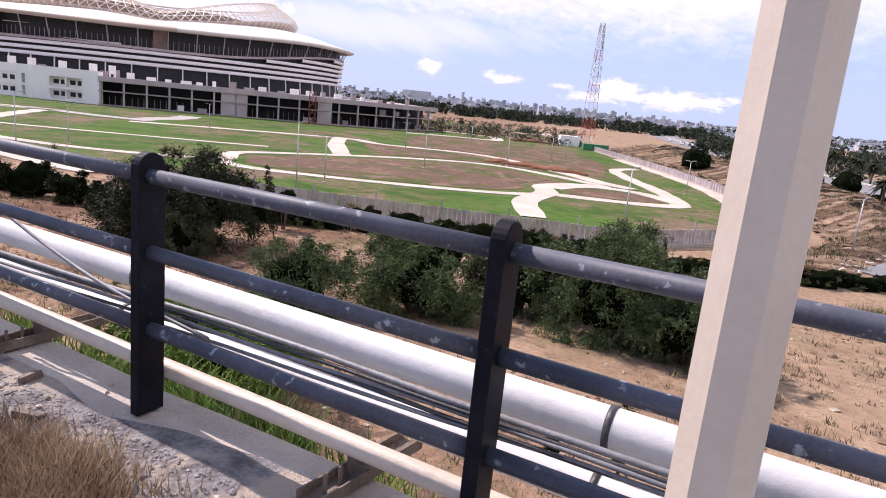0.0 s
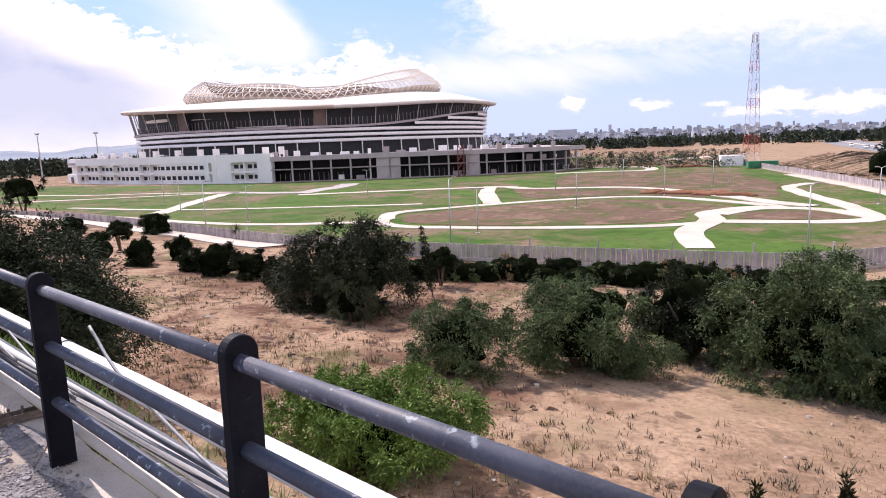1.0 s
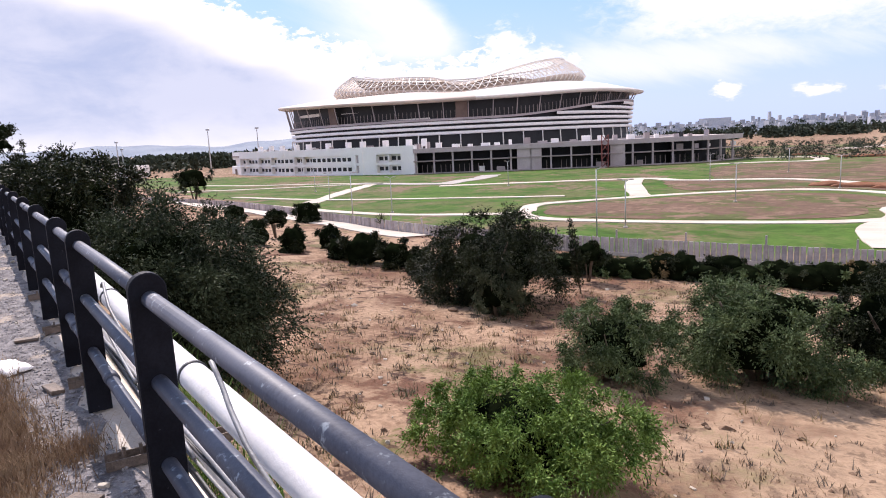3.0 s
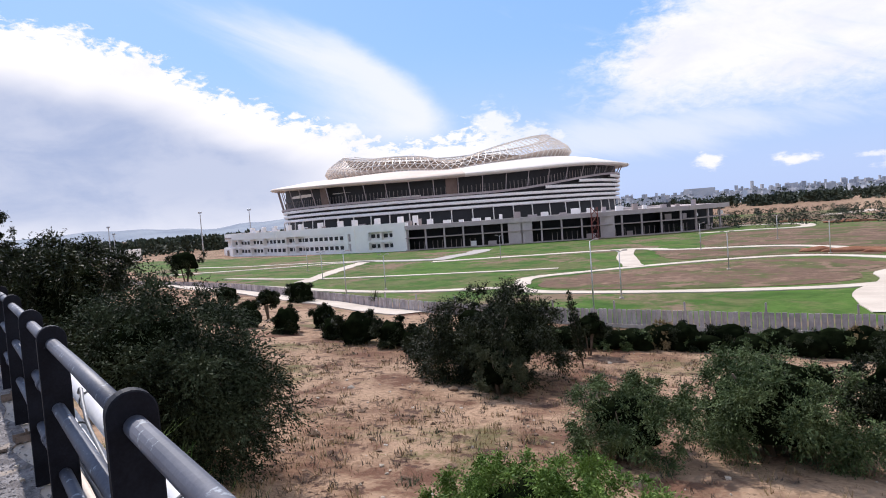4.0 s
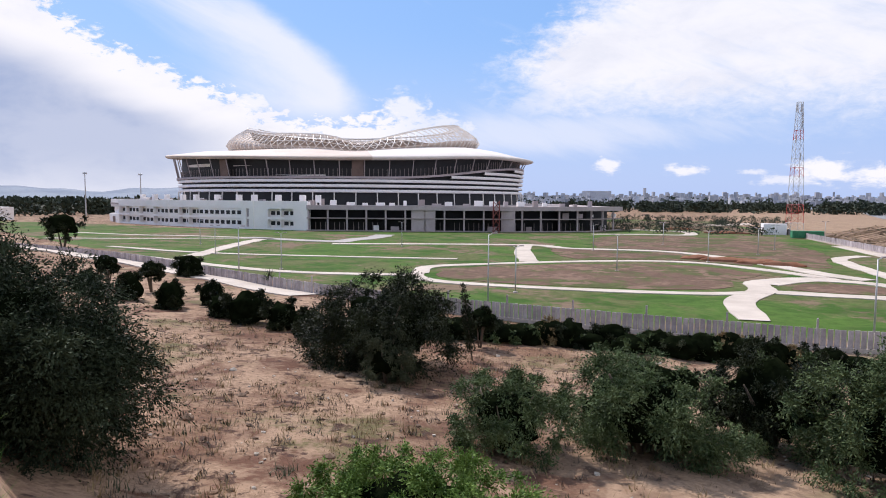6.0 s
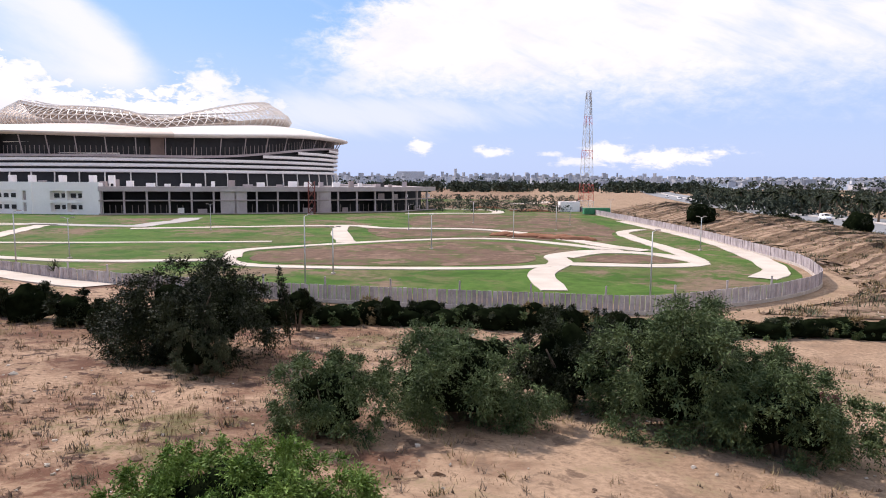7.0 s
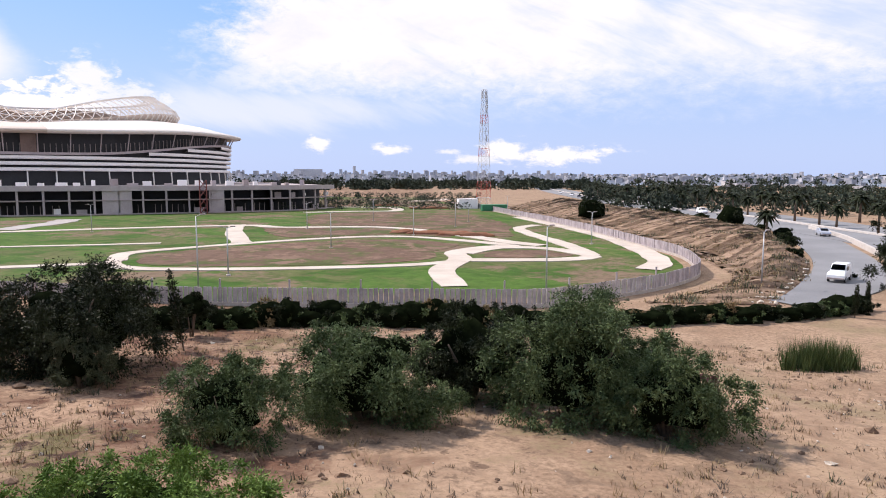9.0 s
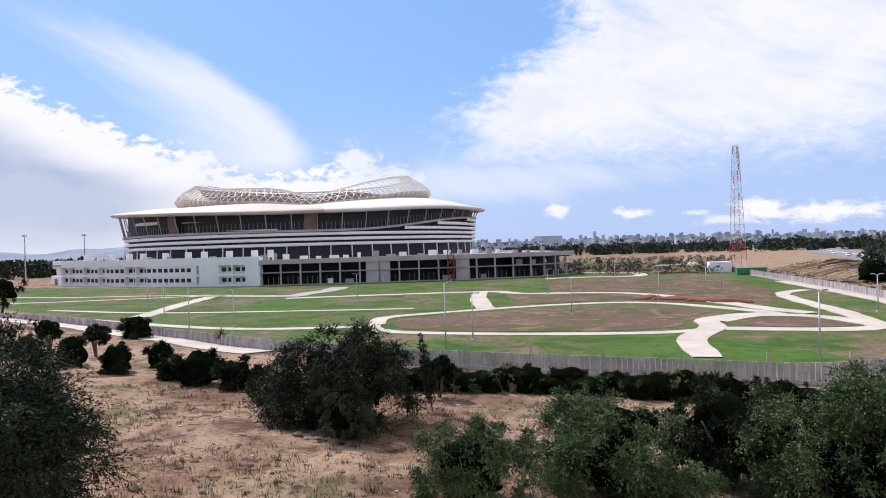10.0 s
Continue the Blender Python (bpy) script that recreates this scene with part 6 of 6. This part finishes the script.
def build_cars():
    van = car_kind("van", "small white delivery van on the curving slip road", "car_white", True)
    van.matrix_world = pose(44.0, 70.6, PARK + 0.11, 0, 0, 228)
    silver = car_kind("car", "pale blue saloon car on the highway", "car_silver")
    silver.matrix_world = pose(75, 126, PARK + 0.17, 0, 0, 255)
    dark = car_kind("car", "dark saloon car in the road queue", "car_dark")
    rng = random.Random(3)
    p = ORIGIN - ALONG * 43 + OUT * -4.0
    dark.matrix_world = pose(p.x, p.y, -0.13, 0, 0, math.degrees(math.atan2(ALONG.y, ALONG.x)))
    kinds = (van, silver, dark)
    for k in range(14):
        p = ORIGIN - ALONG * (36 + 9 * k + rng.uniform(-2, 2)) + OUT * (-4.2 if k % 3 else -8.0)
        copy_thing(kinds[k % 3], pose(p.x, p.y, -0.13, 0, 0, math.degrees(math.atan2(ALONG.y, ALONG.x)) + (180 if k % 3 == 0 else 0)))
    h = smooth_line(HIGHWAY, 6)
    for k, i in enumerate((30, 36, 44, 50, 55, 58, 63, 66, 70, 74)):
        d = (h[i + 1] - h[i]).normalized()
        q = h[i] + Vector((d.y, -d.x)) * rng.choice((-3, 0, 3, 15, 18))
        copy_thing(kinds[k % 3], pose(q.x, q.y, PARK + 0.17, 0, 0, math.degrees(math.atan2(d.y, d.x)) + 180))
    # box lorry in the queue
    p = ORIGIN - ALONG * 58 + OUT * -7.6
    ob = thing("lorry", "white box lorry in the road queue", "lorry", m=pose(p.x, p.y, -0.13, 0, 0, math.degrees(math.atan2(ALONG.y, ALONG.x))))
    part("cargo_box", box(bmesh.new(), (6.0, 2.4, 2.6), at(-1.0, 0, 2.3), 0.05), "car_white", ob)
    part("cab", box(bmesh.new(), (1.9, 2.2, 2.0), at(3.1, 0, 1.6), 0.2), "car_white", ob)
    part("windscreen", box(bmesh.new(), (0.06, 1.9, 0.8), at(4.06, 0, 2.0)), "glass", ob)
    for x in (-2.6, 2.9):
        for y in (-1.0, 1.0):
            part("wheel", tube(bmesh.new(), [(x, y - 0.14, 0.48), (x, y + 0.14, 0.48)], 0.48, 16), "tyre", ob)


build_cars()

# ---- distance: woods, town, hills ----


def build_distance():
    rng = np.random.default_rng(2)

    def polar(az, d):
        a = np.radians(az)
        return -np.sin(a) * d, np.cos(a) * d

    def woods(name, label, az0, az1, d0, d1, count, r0, r1, leaves, size, seed, lift=0.0):
        az = rng.uniform(az0, az1, count)
        d = rng.uniform(d0, d1, count)
        x, y = polar(az, d)
        r = rng.uniform(r0, r1, count)
        cs = np.stack([x, y, PARK + 24.0 * np.clip((d - 1000) / 2000, 0, 1) ** 1.2 + r * 0.8 + lift], 1)
        solid(name, leaf_cloud(name, cs, r, leaves, size, seed, "far_leaf", 0.7), "far_leaf", label, "woods", kind="stuff")

    woods("far_woods", "dark belt of trees beyond the lawn", 43, 85, 430, 700, 520, 3.2, 5.2, 36000, 2.6, 1)
    woods("far_woods", "dark tree belt in front of the town", -14, 16, 620, 900, 260, 2.5, 5.0, 22000, 2.6, 2)
    woods("far_woods", "trees along and behind the highway", -75, -13, 230, 760, 1500, 1.4, 3.1, 120000, 1.25, 3)
    woods("far_woods", "dark trees between the far houses", -75, 38, 800, 2500, 900, 2.4, 5.0, 36000, 3.2, 4)
    woods("roadside_trees", "dark trees along the embankment road", 64, 69.5, 60, 230, 60, 2.0, 4.2, 16000, 0.8, 5, 2.0)
    woods("saplings", "rows of young saplings on the far earth", -4, 14, 230, 430, 420, 0.7, 1.4, 18000, 0.5, 6)

    rise = lambda d: PARK + 24.0 * min(1.0, max(0.0, (d - 1000) / 2000)) ** 1.2
    bm, rows = bmesh.new(), []
    for k in range(61):
        row = []
        for d in (950, 1300, 1700, 2200, 2700, 3300, 4000):
            x, y = polar(-85 + 130 * k / 60, d)
            row.append(bm.verts.new((x, y, rise(d) + (4 * noise.noise((x * 0.002, y * 0.002, 1)) - 1.5) * min(1, (d - 950) / 700) + (-0.6 if d < 1000 else 0))))
        rows.append(row)
    for a, b in zip(rows, rows[1:]):
        for j in range(6):
            bm.faces.new((a[j], a[j + 1], b[j + 1], b[j]))
    # this slope takes its haze from the hill colour
    solid("town_slope", bm, "hill", "rising ground under the far town, coloured with haze", "ground", kind="structure", smooth=True)

    def town(name, label, count, az0, az1, d0, d1, tall, seed):
        g = np.random.default_rng(seed)
        bm = bmesh.new()
        for _ in range(count):
            d = g.uniform(d0, d1)
            x, y = polar(g.uniform(az0, az1), d)
            base = rise(d)
            h = g.uniform(0.45, 1.0) * tall * (1 + 0.8 * (g.random() < 0.06))
            w = g.uniform(6, 15)
            box(bm, (w, g.uniform(6, 13), h), pose(x, y, base + h / 2, 0, 0, float(g.uniform(0, 90))))
        solid(name, bm, "city", label, "town", kind="stuff")

    town("far_town", "pale far town of low houses and blocks", 2200, -75, 40, 1200, 2900, 9.5, 1)
    town("far_town", "pale far tower blocks on the horizon", 200, -10, 38, 2200, 3200, 24, 2)
    town("far_sheds", "white sheds and houses beyond the highway", 60, -70, -18, 650, 1200, 7, 3)
    x, y = polar(10.6, 2300)
    solid("slab_block", box(bmesh.new(), (95, 20, 32), at(0, 0, 16), 0.2), "city", "long pale slab block in the far town", "building", m=pose(float(x), float(y), rise(2300) - 6, 0, 0, 10))
    # hill line, with distance haze painted into its blue-grey
    for az0, az1, d, top, seed in ((36, 110, 4200, 118, 3), (-30, 40, 4300, 40, 8), (-100, -30, 4300, 22, 5)):
        bm = bmesh.new()
        rows = []
        for k in range(81):
            az = az0 + (az1 - az0) * k / 80
            x, y = polar(az, d)
            xb, yb = polar(az, d - 700)
            z = PARK + top * (0.55 + 0.5 * noise.noise((k * 0.09, seed, 0)) + 0.12 * noise.noise((k * 0.4, seed, 4))) * min(1, k / 10, (80 - k) / 10)
            rows.append((bm.verts.new((xb, yb, PARK - 1)), bm.verts.new((x, y, z)), bm.verts.new((x * 1.05, y * 1.05, PARK - 1))))
        for a, b in zip(rows, rows[1:]):
            bm.faces.new((a[0], b[0], b[1], a[1]))
            bm.faces.new((a[1], b[1], b[2], a[2]))
        solid("hill_ridge", bm, "hill", "hill ridge coloured haze blue-grey on the horizon", "hill", "hills", "structure", smooth=True)


build_distance()
